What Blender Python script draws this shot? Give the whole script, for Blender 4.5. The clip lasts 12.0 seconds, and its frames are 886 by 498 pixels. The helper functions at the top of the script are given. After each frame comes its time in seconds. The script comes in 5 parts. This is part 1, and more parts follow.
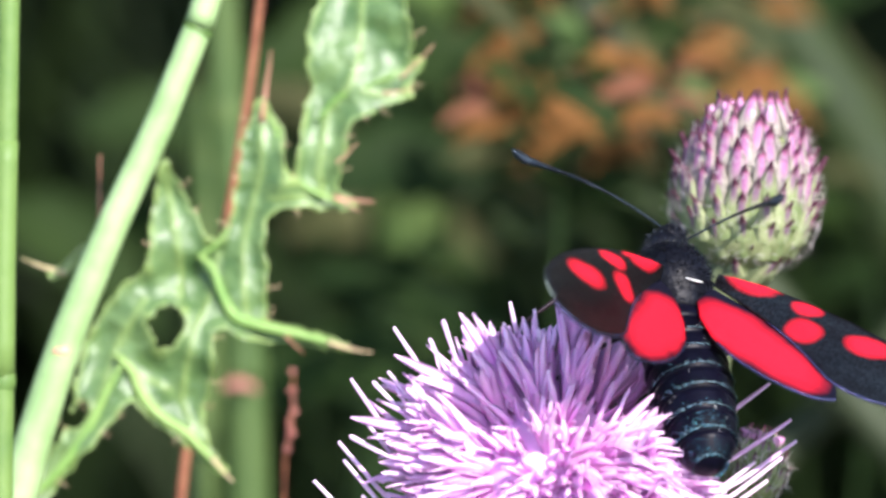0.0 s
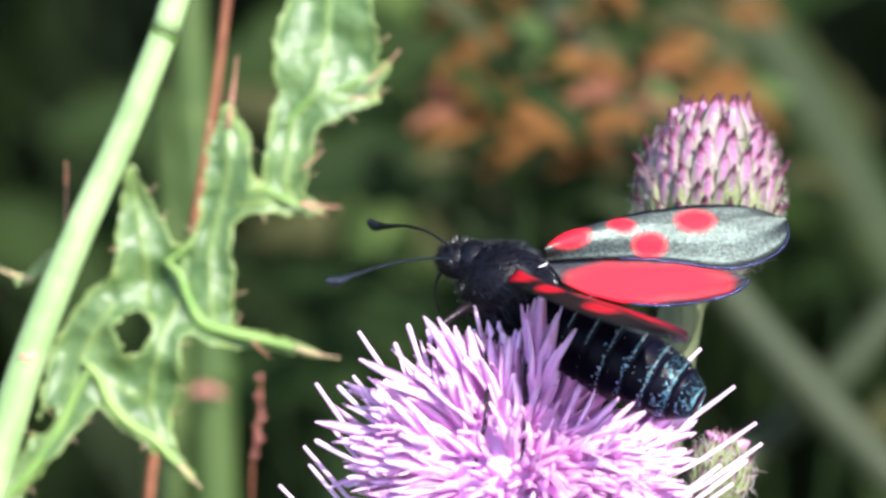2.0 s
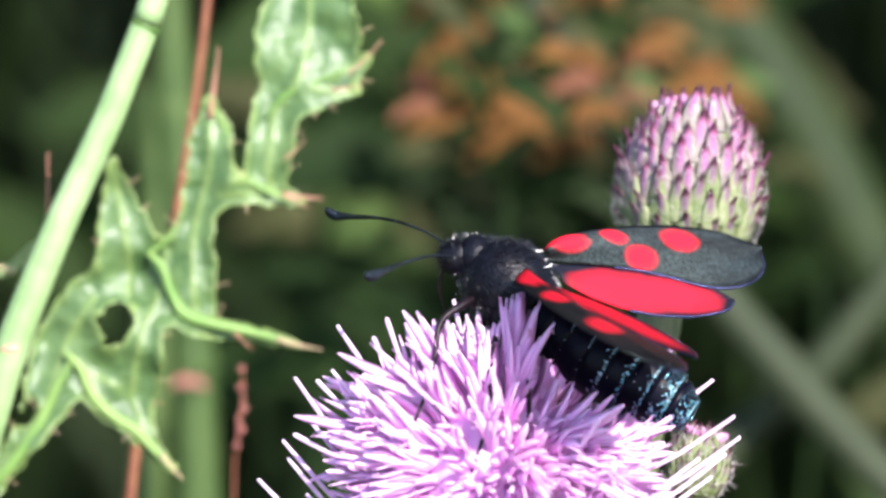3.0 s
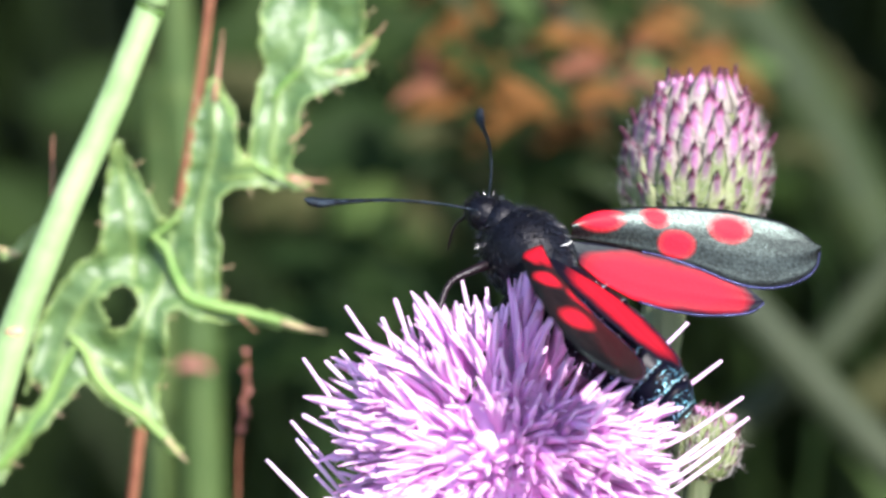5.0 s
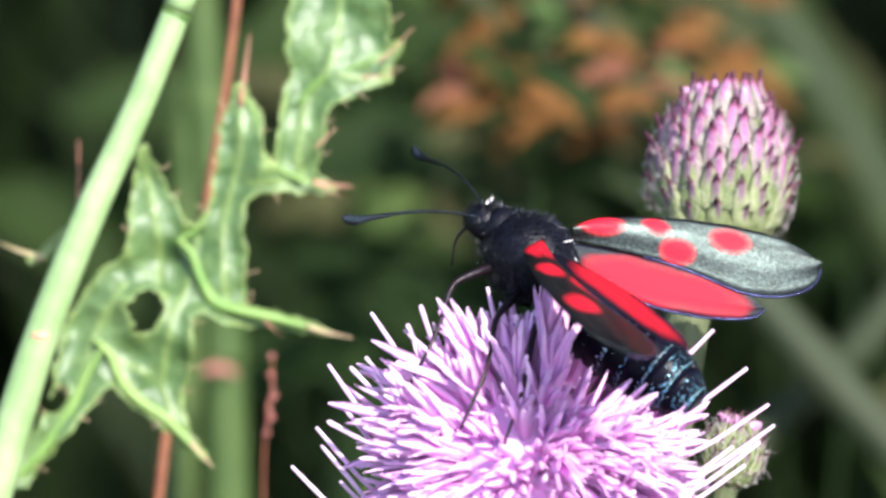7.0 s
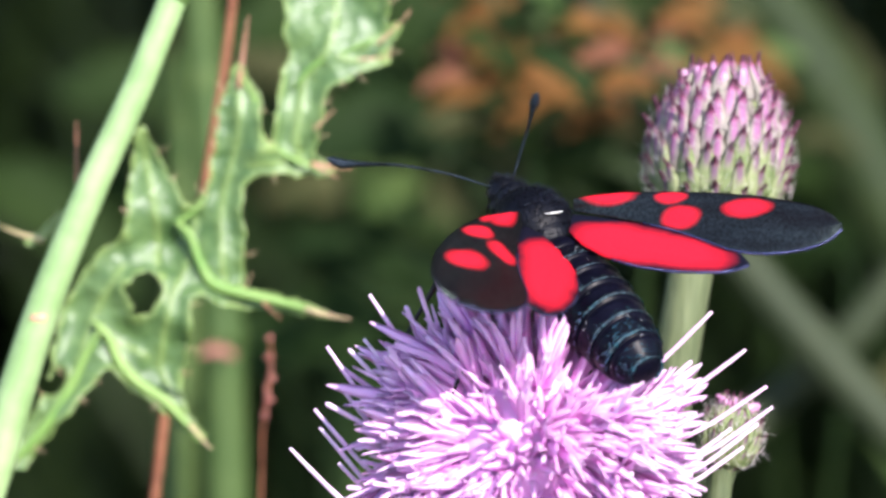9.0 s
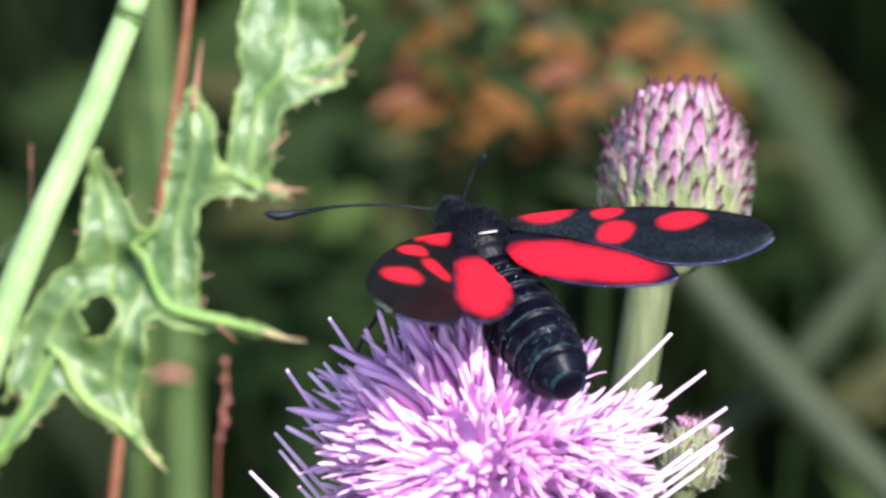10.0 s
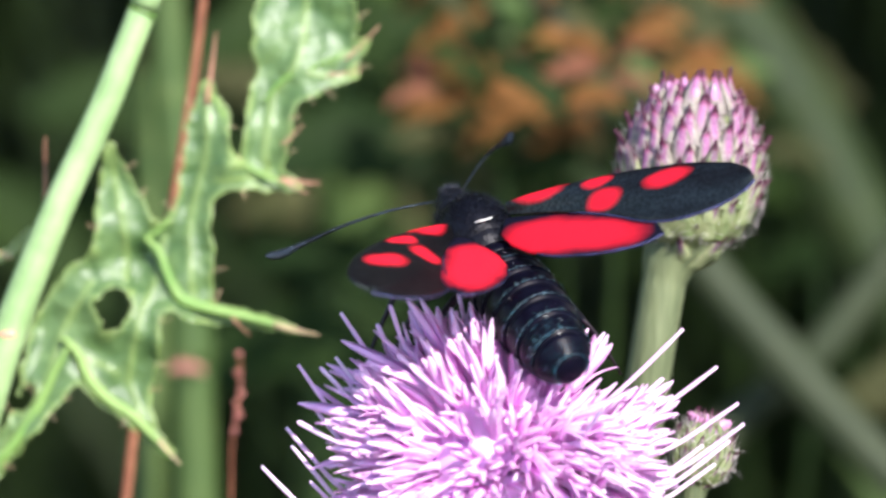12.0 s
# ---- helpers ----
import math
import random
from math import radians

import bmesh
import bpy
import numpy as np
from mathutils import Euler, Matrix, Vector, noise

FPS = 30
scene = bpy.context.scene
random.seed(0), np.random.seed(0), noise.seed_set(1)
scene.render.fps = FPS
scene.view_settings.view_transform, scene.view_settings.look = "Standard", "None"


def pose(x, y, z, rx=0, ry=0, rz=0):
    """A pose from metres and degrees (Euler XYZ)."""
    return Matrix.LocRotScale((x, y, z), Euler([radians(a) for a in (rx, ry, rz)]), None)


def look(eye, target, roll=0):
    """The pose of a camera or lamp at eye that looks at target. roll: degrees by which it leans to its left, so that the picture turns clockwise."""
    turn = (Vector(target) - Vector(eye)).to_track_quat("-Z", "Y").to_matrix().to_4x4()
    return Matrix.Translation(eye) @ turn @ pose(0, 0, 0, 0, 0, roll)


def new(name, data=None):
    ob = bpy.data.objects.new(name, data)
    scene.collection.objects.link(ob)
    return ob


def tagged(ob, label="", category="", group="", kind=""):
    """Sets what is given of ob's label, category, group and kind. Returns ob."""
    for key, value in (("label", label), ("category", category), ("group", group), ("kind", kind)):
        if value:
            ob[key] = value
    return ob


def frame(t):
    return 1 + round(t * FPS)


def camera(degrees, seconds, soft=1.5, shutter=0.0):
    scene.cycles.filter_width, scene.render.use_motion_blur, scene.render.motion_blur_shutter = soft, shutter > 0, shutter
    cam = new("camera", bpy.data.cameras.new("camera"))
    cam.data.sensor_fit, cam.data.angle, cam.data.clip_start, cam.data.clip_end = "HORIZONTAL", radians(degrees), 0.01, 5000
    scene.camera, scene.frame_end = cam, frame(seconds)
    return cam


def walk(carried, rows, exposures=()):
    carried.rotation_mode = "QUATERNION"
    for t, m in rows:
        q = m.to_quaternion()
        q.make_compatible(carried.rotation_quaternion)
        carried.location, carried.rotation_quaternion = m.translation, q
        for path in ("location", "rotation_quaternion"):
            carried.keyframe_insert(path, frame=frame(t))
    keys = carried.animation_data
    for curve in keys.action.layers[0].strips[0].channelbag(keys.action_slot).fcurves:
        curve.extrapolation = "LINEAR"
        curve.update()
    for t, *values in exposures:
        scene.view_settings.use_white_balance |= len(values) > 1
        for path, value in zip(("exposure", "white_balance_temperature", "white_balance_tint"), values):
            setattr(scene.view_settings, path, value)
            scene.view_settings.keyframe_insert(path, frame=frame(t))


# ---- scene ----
# Millimetre sizes: a burnet moth about 17 mm long on a creeping thistle, seen by a long close-up lens.
MM = 0.001
TILT = radians(20.0)
RANGE = 247.4                       # mm from the lens to the plane in focus
CELL = 52.0 / 1568                  # mm per cell of the sighting grid in that plane
FOCUS = Vector((0.0, 0.0, 0.55))
# right, up and towards the lens, as columns
PLATE = Matrix(((1, 0, 0, FOCUS.x),
                (0, math.sin(TILT), -math.cos(TILT), FOCUS.y),
                (0, math.cos(TILT), math.sin(TILT), FOCUS.z),
                (0, 0, 0, 1)))


def pl(x, y, d=0.0):
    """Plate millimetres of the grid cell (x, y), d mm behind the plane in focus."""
    k = CELL * (1 + d / RANGE)
    return Vector(((x - 784) * k, (441 - y) * k, -d))


def world(v):
    return PLATE @ (Vector(v) * MM)


# ---- camera ----
EYE = world((0, 0, RANGE))
cam = camera(12.0, 12.0, soft=2.8)
cam.data.dof.use_dof = True
cam.data.dof.focus_distance = (RANGE + 2.5) * MM
cam.data.dof.aperture_fstop = 36.0
# seconds, drift of the aim to the right and downwards in grid cells
AIM = [
    (0, 0, 0),
    (0.5, 30, -5),
    (1, 60, 4),
    (1.5, 47.5, 20),
    (2, 58.5, -9),
    (2.5, 62.5, -11),
    (3, 90.5, 7),
    (3.5, 98.5, 34),
    (3.7, 82, 42),
    (5.5, 82.5, 36),
    (6, 49, 44),
    (6.5, 10, 47.5),
    (7, 37, 28),
    (7.2, 43, 9),
    (8.8, 38, 70),
    (9, 40, 60),
    (9.5, 105, 35.5),
    (10, 120, 22),
    (10.5, 74.5, 2.5),
    (11, 67, 10),
    (11.5, 95.5, 31),
    (12, 95, 33.5),
]
walk(cam, [(t, look(EYE, world((a * CELL, -b * CELL, 0)))) for t, a, b in AIM], exposures=[(0, 1.24, 6350, 17), (7.2, 1.20, 6350, 17), (8.8, 1.10, 6350, 17), (12, 1.10, 6350, 17)])

# ---- light ----
SUN = (PLATE.to_3x3() @ Vector((0.38, 0.47, 0.795))).normalized()
sky = bpy.data.worlds.new("sky")
sky.use_nodes = True
scene.world = sky
nt = sky.node_tree
tex = nt.nodes.new("ShaderNodeTexSky")
tex.sky_type = "NISHITA"
tex.sun_disc = False
tex.sun_elevation = math.asin(SUN.z)
tex.sun_rotation = math.atan2(SUN.x, SUN.y)
nt.links.new(tex.outputs[0], nt.nodes["Background"].inputs[0])
nt.nodes["Background"].inputs[1].default_value = 0.15
lamp = bpy.data.lights.new("sun", "SUN")
lamp.energy, lamp.angle, lamp.color = 4.3, radians(0.53), (1.0, 0.96, 0.90)
sun = new("sun", lamp)
sun.matrix_world = look(FOCUS + SUN * 5, FOCUS)

# ---- materials ----
def mat(name, a, b, scale=900.0, rough=0.6, spec=0.35, bump=0.3, bump_scale=None, thru=0.0, grad=None, metal=0.0, stretch=(1, 1, 1), stripe=None, rim=None):
    """Two colours mixed by noise at two sizes, fine relief, optional light passing through and a tip colour along local z."""
    m = bpy.data.materials.new(name)
    m.use_nodes = True
    n, l = m.node_tree.nodes, m.node_tree.links
    p = n["Principled BSDF"]
    co = n.new("ShaderNodeTexCoord")
    mp = n.new("ShaderNodeMapping")
    mp.inputs["Scale"].default_value = stretch
    l.new(co.outputs["Object"], mp.inputs[0])
    t1, t2 = n.new("ShaderNodeTexNoise"), n.new("ShaderNodeTexNoise")
    t1.inputs["Scale"].default_value, t2.inputs["Scale"].default_value = scale, scale * 0.17
    t1.inputs["Detail"].default_value = t2.inputs["Detail"].default_value = 5
    l.new(mp.outputs[0], t1.inputs[0]), l.new(mp.outputs[0], t2.inputs[0])
    add = n.new("ShaderNodeMath")
    add.operation = "ADD"
    l.new(t1.outputs[0], add.inputs[0]), l.new(t2.outputs[0], add.inputs[1])
    info = n.new("ShaderNodeObjectInfo")
    rnd = n.new("ShaderNodeMath")
    rnd.operation = "MULTIPLY_ADD"
    rnd.inputs[1].default_value, rnd.inputs[2].default_value = 0.35, -0.17
    l.new(info.outputs["Random"], rnd.inputs[0])
    add2 = n.new("ShaderNodeMath")
    l.new(add.outputs[0], add2.inputs[0]), l.new(rnd.outputs[0], add2.inputs[1])
    rng = n.new("ShaderNodeMapRange")
    rng.inputs[1].default_value, rng.inputs[2].default_value = 0.75, 1.25
    l.new(add2.outputs[0], rng.inputs[0])
    mix = n.new("ShaderNodeMixRGB")
    mix.inputs[1].default_value, mix.inputs[2].default_value = (*a, 1), (*b, 1)
    l.new(rng.outputs[0], mix.inputs[0])
    col = mix.outputs[0]
    if stripe:
        sep = n.new("ShaderNodeSeparateXYZ")
        l.new(co.outputs["Object"], sep.inputs[0])
        ab = n.new("ShaderNodeMath")
        ab.operation = "ABSOLUTE"
        l.new(sep.outputs[0], ab.inputs[0])
        m1, m2 = n.new("ShaderNodeMapRange"), n.new("ShaderNodeMapRange")
        m1.interpolation_type = m2.interpolation_type = "SMOOTHSTEP"
        m1.inputs[1].default_value, m1.inputs[2].default_value = stripe[1] * MM, stripe[1] * 0.3 * MM
        m2.inputs[1].default_value, m2.inputs[2].default_value = stripe[2] * MM, stripe[3] * MM
        l.new(ab.outputs[0], m1.inputs[0]), l.new(sep.outputs[2], m2.inputs[0])
        mu = n.new("ShaderNodeMath")
        mu.operation = "MULTIPLY"
        l.new(m1.outputs[0], mu.inputs[0]), l.new(m2.outputs[0], mu.inputs[1])
        mx = n.new("ShaderNodeMixRGB")
        mx.inputs[2].default_value = (*stripe[0], 1)
        l.new(mu.outputs[0], mx.inputs[0]), l.new(col, mx.inputs[1])
        col = mx.outputs[0]
    if grad:
        for tip, z0, z1 in grad:
            sep = n.new("ShaderNodeSeparateXYZ")
            l.new(co.outputs["Object"], sep.inputs[0])
            mr = n.new("ShaderNodeMapRange")
            mr.interpolation_type = "SMOOTHSTEP"
            mr.inputs[1].default_value, mr.inputs[2].default_value = z0 * MM, z1 * MM
            l.new(sep.outputs[2], mr.inputs[0])
            mx = n.new("ShaderNodeMixRGB")
            mx.inputs[2].default_value = (*tip, 1)
            l.new(mr.outputs[0], mx.inputs[0]), l.new(col, mx.inputs[1])
            col = mx.outputs[0]
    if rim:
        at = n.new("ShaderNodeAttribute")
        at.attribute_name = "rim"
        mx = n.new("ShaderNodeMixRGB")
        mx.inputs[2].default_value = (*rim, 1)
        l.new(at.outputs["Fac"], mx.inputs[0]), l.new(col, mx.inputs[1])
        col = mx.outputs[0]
    l.new(col, p.inputs["Base Color"])
    p.inputs["Roughness"].default_value = rough
    p.inputs["Specular IOR Level"].default_value = spec
    p.inputs["Metallic"].default_value = metal
    if bump:
        bt = n.new("ShaderNodeTexNoise")
        bt.inputs["Scale"].default_value = bump_scale or scale * 2.5
        bt.inputs["Detail"].default_value = 3
        l.new(mp.outputs[0], bt.inputs[0])
        bp = n.new("ShaderNodeBump")
        bp.inputs["Strength"].default_value, bp.inputs["Distance"].default_value = bump, 0.0002
        l.new(bt.outputs[0], bp.inputs["Height"])
        l.new(bp.outputs[0], p.inputs["Normal"])
    if thru:
        tr = n.new("ShaderNodeBsdfTranslucent")
        l.new(col, tr.inputs[0])
        ms = n.new("ShaderNodeMixShader")
        ms.inputs[0].default_value = thru
        l.new(p.outputs[0], ms.inputs[1]), l.new(tr.outputs[0], ms.inputs[2])
        l.new(ms.outputs[0], n["Material Output"].inputs[0])
    return m


def wing_mat(name, spots, dark=(0.0018, 0.0012, 0.0020), red=(0.66, 0.010, 0.022), glossy=0.5, side=1):
    """Blue-black scaled wing with red blotches: ellipses (x, y, radius x, radius y, turn) in mm of the wing's own space."""
    m = bpy.data.materials.new(name)
    m.use_nodes = True
    n, l = m.node_tree.nodes, m.node_tree.links
    p = n["Principled BSDF"]
    co = n.new("ShaderNodeTexCoord")
    wob = n.new("ShaderNodeTexNoise")
    wob.inputs["Scale"].default_value = 500
    l.new(co.outputs["Object"], wob.inputs[0])
    total = None
    for x, y, rx, ry, turn in spots:
        mp = n.new("ShaderNodeMapping")
        mp.vector_type = "TEXTURE"
        mp.inputs["Location"].default_value = (x * MM, y * MM, 0)
        mp.inputs["Rotation"].default_value = (0, 0, radians(turn))
        mp.inputs["Scale"].default_value = (rx * MM, ry * MM, 1)
        l.new(co.outputs["Object"], mp.inputs[0])
        ln = n.new("ShaderNodeVectorMath")
        ln.operation = "LENGTH"
        l.new(mp.outputs[0], ln.inputs[0])
        ad = n.new("ShaderNodeMath")
        ad.operation = "MULTIPLY_ADD"
        ad.inputs[1].default_value = 0.45
        l.new(wob.outputs[0], ad.inputs[0]), l.new(ln.outputs["Value"], ad.inputs[2])
        mr = n.new("ShaderNodeMapRange")
        mr.inputs[1].default_value, mr.inputs[2].default_value = 1.50, 0.92
        l.new(ad.outputs[0], mr.inputs[0])
        if total is None:
            total = mr.outputs[0]
        else:
            mx = n.new("ShaderNodeMath")
            mx.operation = "MAXIMUM"
            l.new(total, mx.inputs[0]), l.new(mr.outputs[0], mx.inputs[1])
            total = mx.outputs[0]
    grain = n.new("ShaderNodeTexNoise")
    grain.inputs["Scale"].default_value, grain.inputs["Detail"].default_value = 6000, 3
    l.new(co.outputs["Object"], grain.inputs[0])
    patch = n.new("ShaderNodeTexNoise")
    patch.inputs["Scale"].default_value = 450
    l.new(co.outputs["Object"], patch.inputs[0])
    dk = n.new("ShaderNodeMixRGB")
    dk.inputs[1].default_value, dk.inputs[2].default_value = (*dark, 1), (dark[0] * 2.6, dark[1] * 2.4, dark[2] * 2, 1)
    l.new(patch.outputs[0], dk.inputs[0])
    rd = n.new("ShaderNodeMixRGB")
    rd.inputs[1].default_value, rd.inputs[2].default_value = (*red, 1), (red[0], red[1] * 1.8, red[2] * 1.7, 1)
    l.new(grain.outputs[0], rd.inputs[0])
    mix = n.new("ShaderNodeMixRGB")
    l.new(total, mix.inputs[0]), l.new(dk.outputs[0], mix.inputs[1]), l.new(rd.outputs[0], mix.inputs[2])
    l.new(mix.outputs[0], p.inputs["Base Color"])
    rg = n.new("ShaderNodeMapRange")
    rg.inputs[3].default_value, rg.inputs[4].default_value = 0.40, 0.60
    l.new(grain.outputs[0], rg.inputs[0]), l.new(rg.outputs[0], p.inputs["Roughness"])
    # single scales glint differently, and the sheen is broken between the veins
    cell = n.new("ShaderNodeTexVoronoi")
    cell.inputs["Scale"].default_value = 7500
    l.new(co.outputs["Object"], cell.inputs[0])
    one = n.new("ShaderNodeSeparateColor")
    l.new(cell.outputs["Color"], one.inputs[0])
    glint = n.new("ShaderNodeMapRange")
    glint.inputs[3].default_value, glint.inputs[4].default_value = glossy * 0.55, glossy * 1.45
    l.new(one.outputs[0], glint.inputs[0])
    veins = n.new("ShaderNodeTexNoise")
    veins.inputs["Scale"].default_value, veins.inputs["Detail"].default_value = 420, 3
    long_ = n.new("ShaderNodeMapping")
    long_.inputs["Scale"].default_value = (1.0, 0.3, 1.0)
    l.new(co.outputs["Object"], long_.inputs[0]), l.new(long_.outputs[0], veins.inputs[0])
    worn = n.new("ShaderNodeMapRange")
    worn.inputs[1].default_value, worn.inputs[2].default_value, worn.inputs[3].default_value = 0.33, 0.60, 0.40
    l.new(veins.outputs[0], worn.inputs[0])
    both = n.new("ShaderNodeMath")
    both.operation = "MULTIPLY"
    l.new(glint.outputs[0], both.inputs[0]), l.new(worn.outputs[0], both.inputs[1])
    bare = n.new("ShaderNodeMath")
    bare.operation = "MULTIPLY_ADD"
    bare.inputs[1].default_value, bare.inputs[2].default_value = -0.96, 1.0
    l.new(total, bare.inputs[0])
    sp = n.new("ShaderNodeMath")
    sp.operation = "MULTIPLY"
    l.new(both.outputs[0], sp.inputs[0]), l.new(bare.outputs[0], sp.inputs[1])
    p.inputs["Specular IOR Level"].default_value = 0.05
    coat = n.new("ShaderNodeBsdfGlossy")
    coat.inputs["Color"].default_value = (0.58, 0.79, 0.72, 1)
    coat.inputs["Roughness"].default_value = 0.38
    ms = n.new("ShaderNodeMixShader")
    l.new(sp.outputs[0], ms.inputs[0]), l.new(p.outputs[0], ms.inputs[1]), l.new(coat.outputs[0], ms.inputs[2])
    l.new(ms.outputs[0], n["Material Output"].inputs[0])
    bp = n.new("ShaderNodeBump")
    bp.inputs["Strength"].default_value, bp.inputs["Distance"].default_value = 0.4, 0.00005
    # the scales lean towards the hind margin, so the sheen is tilted off the membrane
    lean = n.new("ShaderNodeVectorTransform")
    lean.vector_type, lean.convert_from, lean.convert_to = "VECTOR", "OBJECT", "WORLD"
    lean.inputs[0].default_value = (-0.60, -0.22 * side, 0)
    geo = n.new("ShaderNodeNewGeometry")
    tilt = n.new("ShaderNodeVectorMath")
    tilt.operation = "ADD"
    l.new(geo.outputs["Normal"], tilt.inputs[0]), l.new(lean.outputs[0], tilt.inputs[1])
    unit = n.new("ShaderNodeVectorMath")
    unit.operation = "NORMALIZE"
    l.new(tilt.outputs[0], unit.inputs[0]), l.new(unit.outputs[0], bp.inputs["Normal"])
    l.new(grain.outputs[0], bp.inputs["Height"]), l.new(bp.outputs[0], p.inputs["Normal"]), l.new(bp.outputs[0], coat.inputs["Normal"])
    return m


STEM = mat("pale_green_stem", (0.207, 0.333, 0.126), (0.333, 0.468, 0.216), 500, 0.40, 0.5, 0.25, stretch=(1, 1, 0.15))
STEM_BUD = mat("greygreen_stem", (0.065, 0.085, 0.04), (0.19, 0.225, 0.11), 900, 0.55, 0.3, 0.7, stretch=(1, 0.10, 1))
STEM_DARK = mat("green_stem", (0.07, 0.14, 0.03), (0.12, 0.20, 0.05), 500, 0.5, 0.3, 0.3)
STEM_RED = mat("reddish_stem", (0.18, 0.066, 0.033), (0.29, 0.125, 0.062), 700, 0.6, 0.3, 0.3)
SEED = mat("seed_pink", (0.24, 0.085, 0.07), (0.34, 0.14, 0.11), 700, 0.6, 0.3, 0.3)
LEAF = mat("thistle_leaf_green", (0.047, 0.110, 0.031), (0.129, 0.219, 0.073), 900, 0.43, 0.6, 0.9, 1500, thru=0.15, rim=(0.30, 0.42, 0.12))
RIB = mat("leaf_rib_green", (0.119, 0.246, 0.047), (0.204, 0.323, 0.085), 700, 0.5, 0.4, 0.3)
SPINE = mat("spine_straw", (0.50, 0.42, 0.22), (0.58, 0.42, 0.26), 900, 0.4, 0.4, 0.1)
SPINE_RED = mat("spine_red", (0.40, 0.18, 0.12), (0.50, 0.28, 0.18), 900, 0.4, 0.4, 0.1)
PETAL = mat("floret_pink", (0.98, 0.485, 0.91), (0.98, 0.60, 0.94), 700, 0.42, 0.4, 0.15, thru=0.27, grad=[((0.98, 0.74, 0.96), 6.5, 9.5)])
STYLE = mat("style_white_pink", (0.97, 0.64, 0.95), (0.98, 0.78, 0.97), 900, 0.4, 0.4, 0.1, thru=0.3)
PETAL_TIP = mat("floret_tip_pink", (0.55, 0.16, 0.42), (0.78, 0.45, 0.66), 900, 0.45, 0.35, 0.1, thru=0.3)
FRINGE = mat("wing_fringe", (0.015, 0.016, 0.04), (0.08, 0.09, 0.20), 6000, 0.25, 0.6, 0.6, 9000, metal=0.7)
DARK_TIP = ((0.06, 0.012, 0.03), 2.6, 2.85)
BRACT = mat("bract_green", (0.13, 0.18, 0.065), (0.30, 0.33, 0.17), 1300, 0.55, 0.3, 0.6, 2500, grad=[((0.18, 0.09, 0.11), 2.3, 2.8), DARK_TIP], stripe=((0.19, 0.11, 0.16), 0.34, 1.2, 2.2))
BRACT_PINK = mat("bract_mauve", (0.20, 0.17, 0.15), (0.32, 0.30, 0.23), 1300, 0.55, 0.3, 0.6, 2500, stripe=((0.28, 0.11, 0.22), 0.36, 0.6, 1.8), grad=[((0.24, 0.06, 0.13), 2.35, 2.75), DARK_TIP])
BODY = mat("moth_black", (0.002, 0.002, 0.004), (0.004, 0.005, 0.009), 1500, 0.42, 0.2, 0.4, 4000)
SEGMENT = mat("moth_abdomen_blueblack", (0.0015, 0.0015, 0.004), (0.003, 0.003, 0.008), 2500, 0.34, 0.09, 0.1, 5000)
BAND = mat("abdomen_band_scales", (0.22, 0.58, 0.66), (0.60, 0.92, 0.96), 3000, 0.27, 0.5, 0.5, 9000, metal=0.9)
BAND_LINE = mat("abdomen_line_scales", (0.10, 0.22, 0.25), (0.34, 0.48, 0.52), 3000, 0.3, 0.7, 0.5, 9000)
WOOL = mat("bud_wool", (0.50, 0.46, 0.44), (0.66, 0.62, 0.58), 900, 0.5, 0.4, 0.0, thru=0.3)
CORE = mat("bud_core_green", (0.13, 0.17, 0.06), (0.24, 0.26, 0.13), 1300, 0.6, 0.3, 0.4, 2500)
FUR = mat("moth_fur", (0.003, 0.003, 0.005), (0.020, 0.024, 0.034), 2500, 0.24, 0.8, 0.0)
EYE_MAT = mat("moth_eye", (0.003, 0.003, 0.004), (0.008, 0.008, 0.010), 6000, 0.25, 0.3, 0.3)
HORN = mat("antenna_blueblack", (0.003, 0.004, 0.006), (0.032, 0.048, 0.065), 5000, 0.30, 0.5, 0.8, 9000, metal=0.7)
LEG = mat("moth_leg", (0.005, 0.002, 0.004), (0.014, 0.006, 0.010), 2500, 0.4, 0.35, 0.2)
PALE = mat("pale_scales", (0.75, 0.78, 0.72), (0.9, 0.92, 0.88), 3000, 0.3, 0.5, 0.2)
SOIL = mat("soil", (0.018, 0.014, 0.009), (0.040, 0.036, 0.016), 60, 0.9, 0.1, 0.6)
# near-black greens: deep shade among the plants is put into these base colours
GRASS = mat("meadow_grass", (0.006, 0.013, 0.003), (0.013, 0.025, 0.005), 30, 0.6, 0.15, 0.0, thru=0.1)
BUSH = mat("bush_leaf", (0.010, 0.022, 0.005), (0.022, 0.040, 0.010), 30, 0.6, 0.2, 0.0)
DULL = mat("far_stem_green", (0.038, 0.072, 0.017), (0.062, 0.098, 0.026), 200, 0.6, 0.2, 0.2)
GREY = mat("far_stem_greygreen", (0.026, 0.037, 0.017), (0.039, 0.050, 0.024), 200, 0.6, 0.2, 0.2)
OCHRE = mat("withered_leaf", (0.095, 0.042, 0.010), (0.15, 0.070, 0.020), 150, 0.7, 0.1, 0.4, thru=0.1)
ROSE = mat("withered_rose_leaf", (0.12, 0.046, 0.024), (0.17, 0.072, 0.040), 150, 0.7, 0.1, 0.4, thru=0.1)
TAN = mat("far_leaf_tan", (0.034, 0.038, 0.014), (0.055, 0.058, 0.022), 150, 0.7, 0.1, 0.3, thru=0.1)
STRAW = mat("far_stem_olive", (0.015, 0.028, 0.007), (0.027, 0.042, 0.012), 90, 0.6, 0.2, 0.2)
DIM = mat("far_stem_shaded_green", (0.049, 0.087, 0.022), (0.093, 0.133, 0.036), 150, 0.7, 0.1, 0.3)
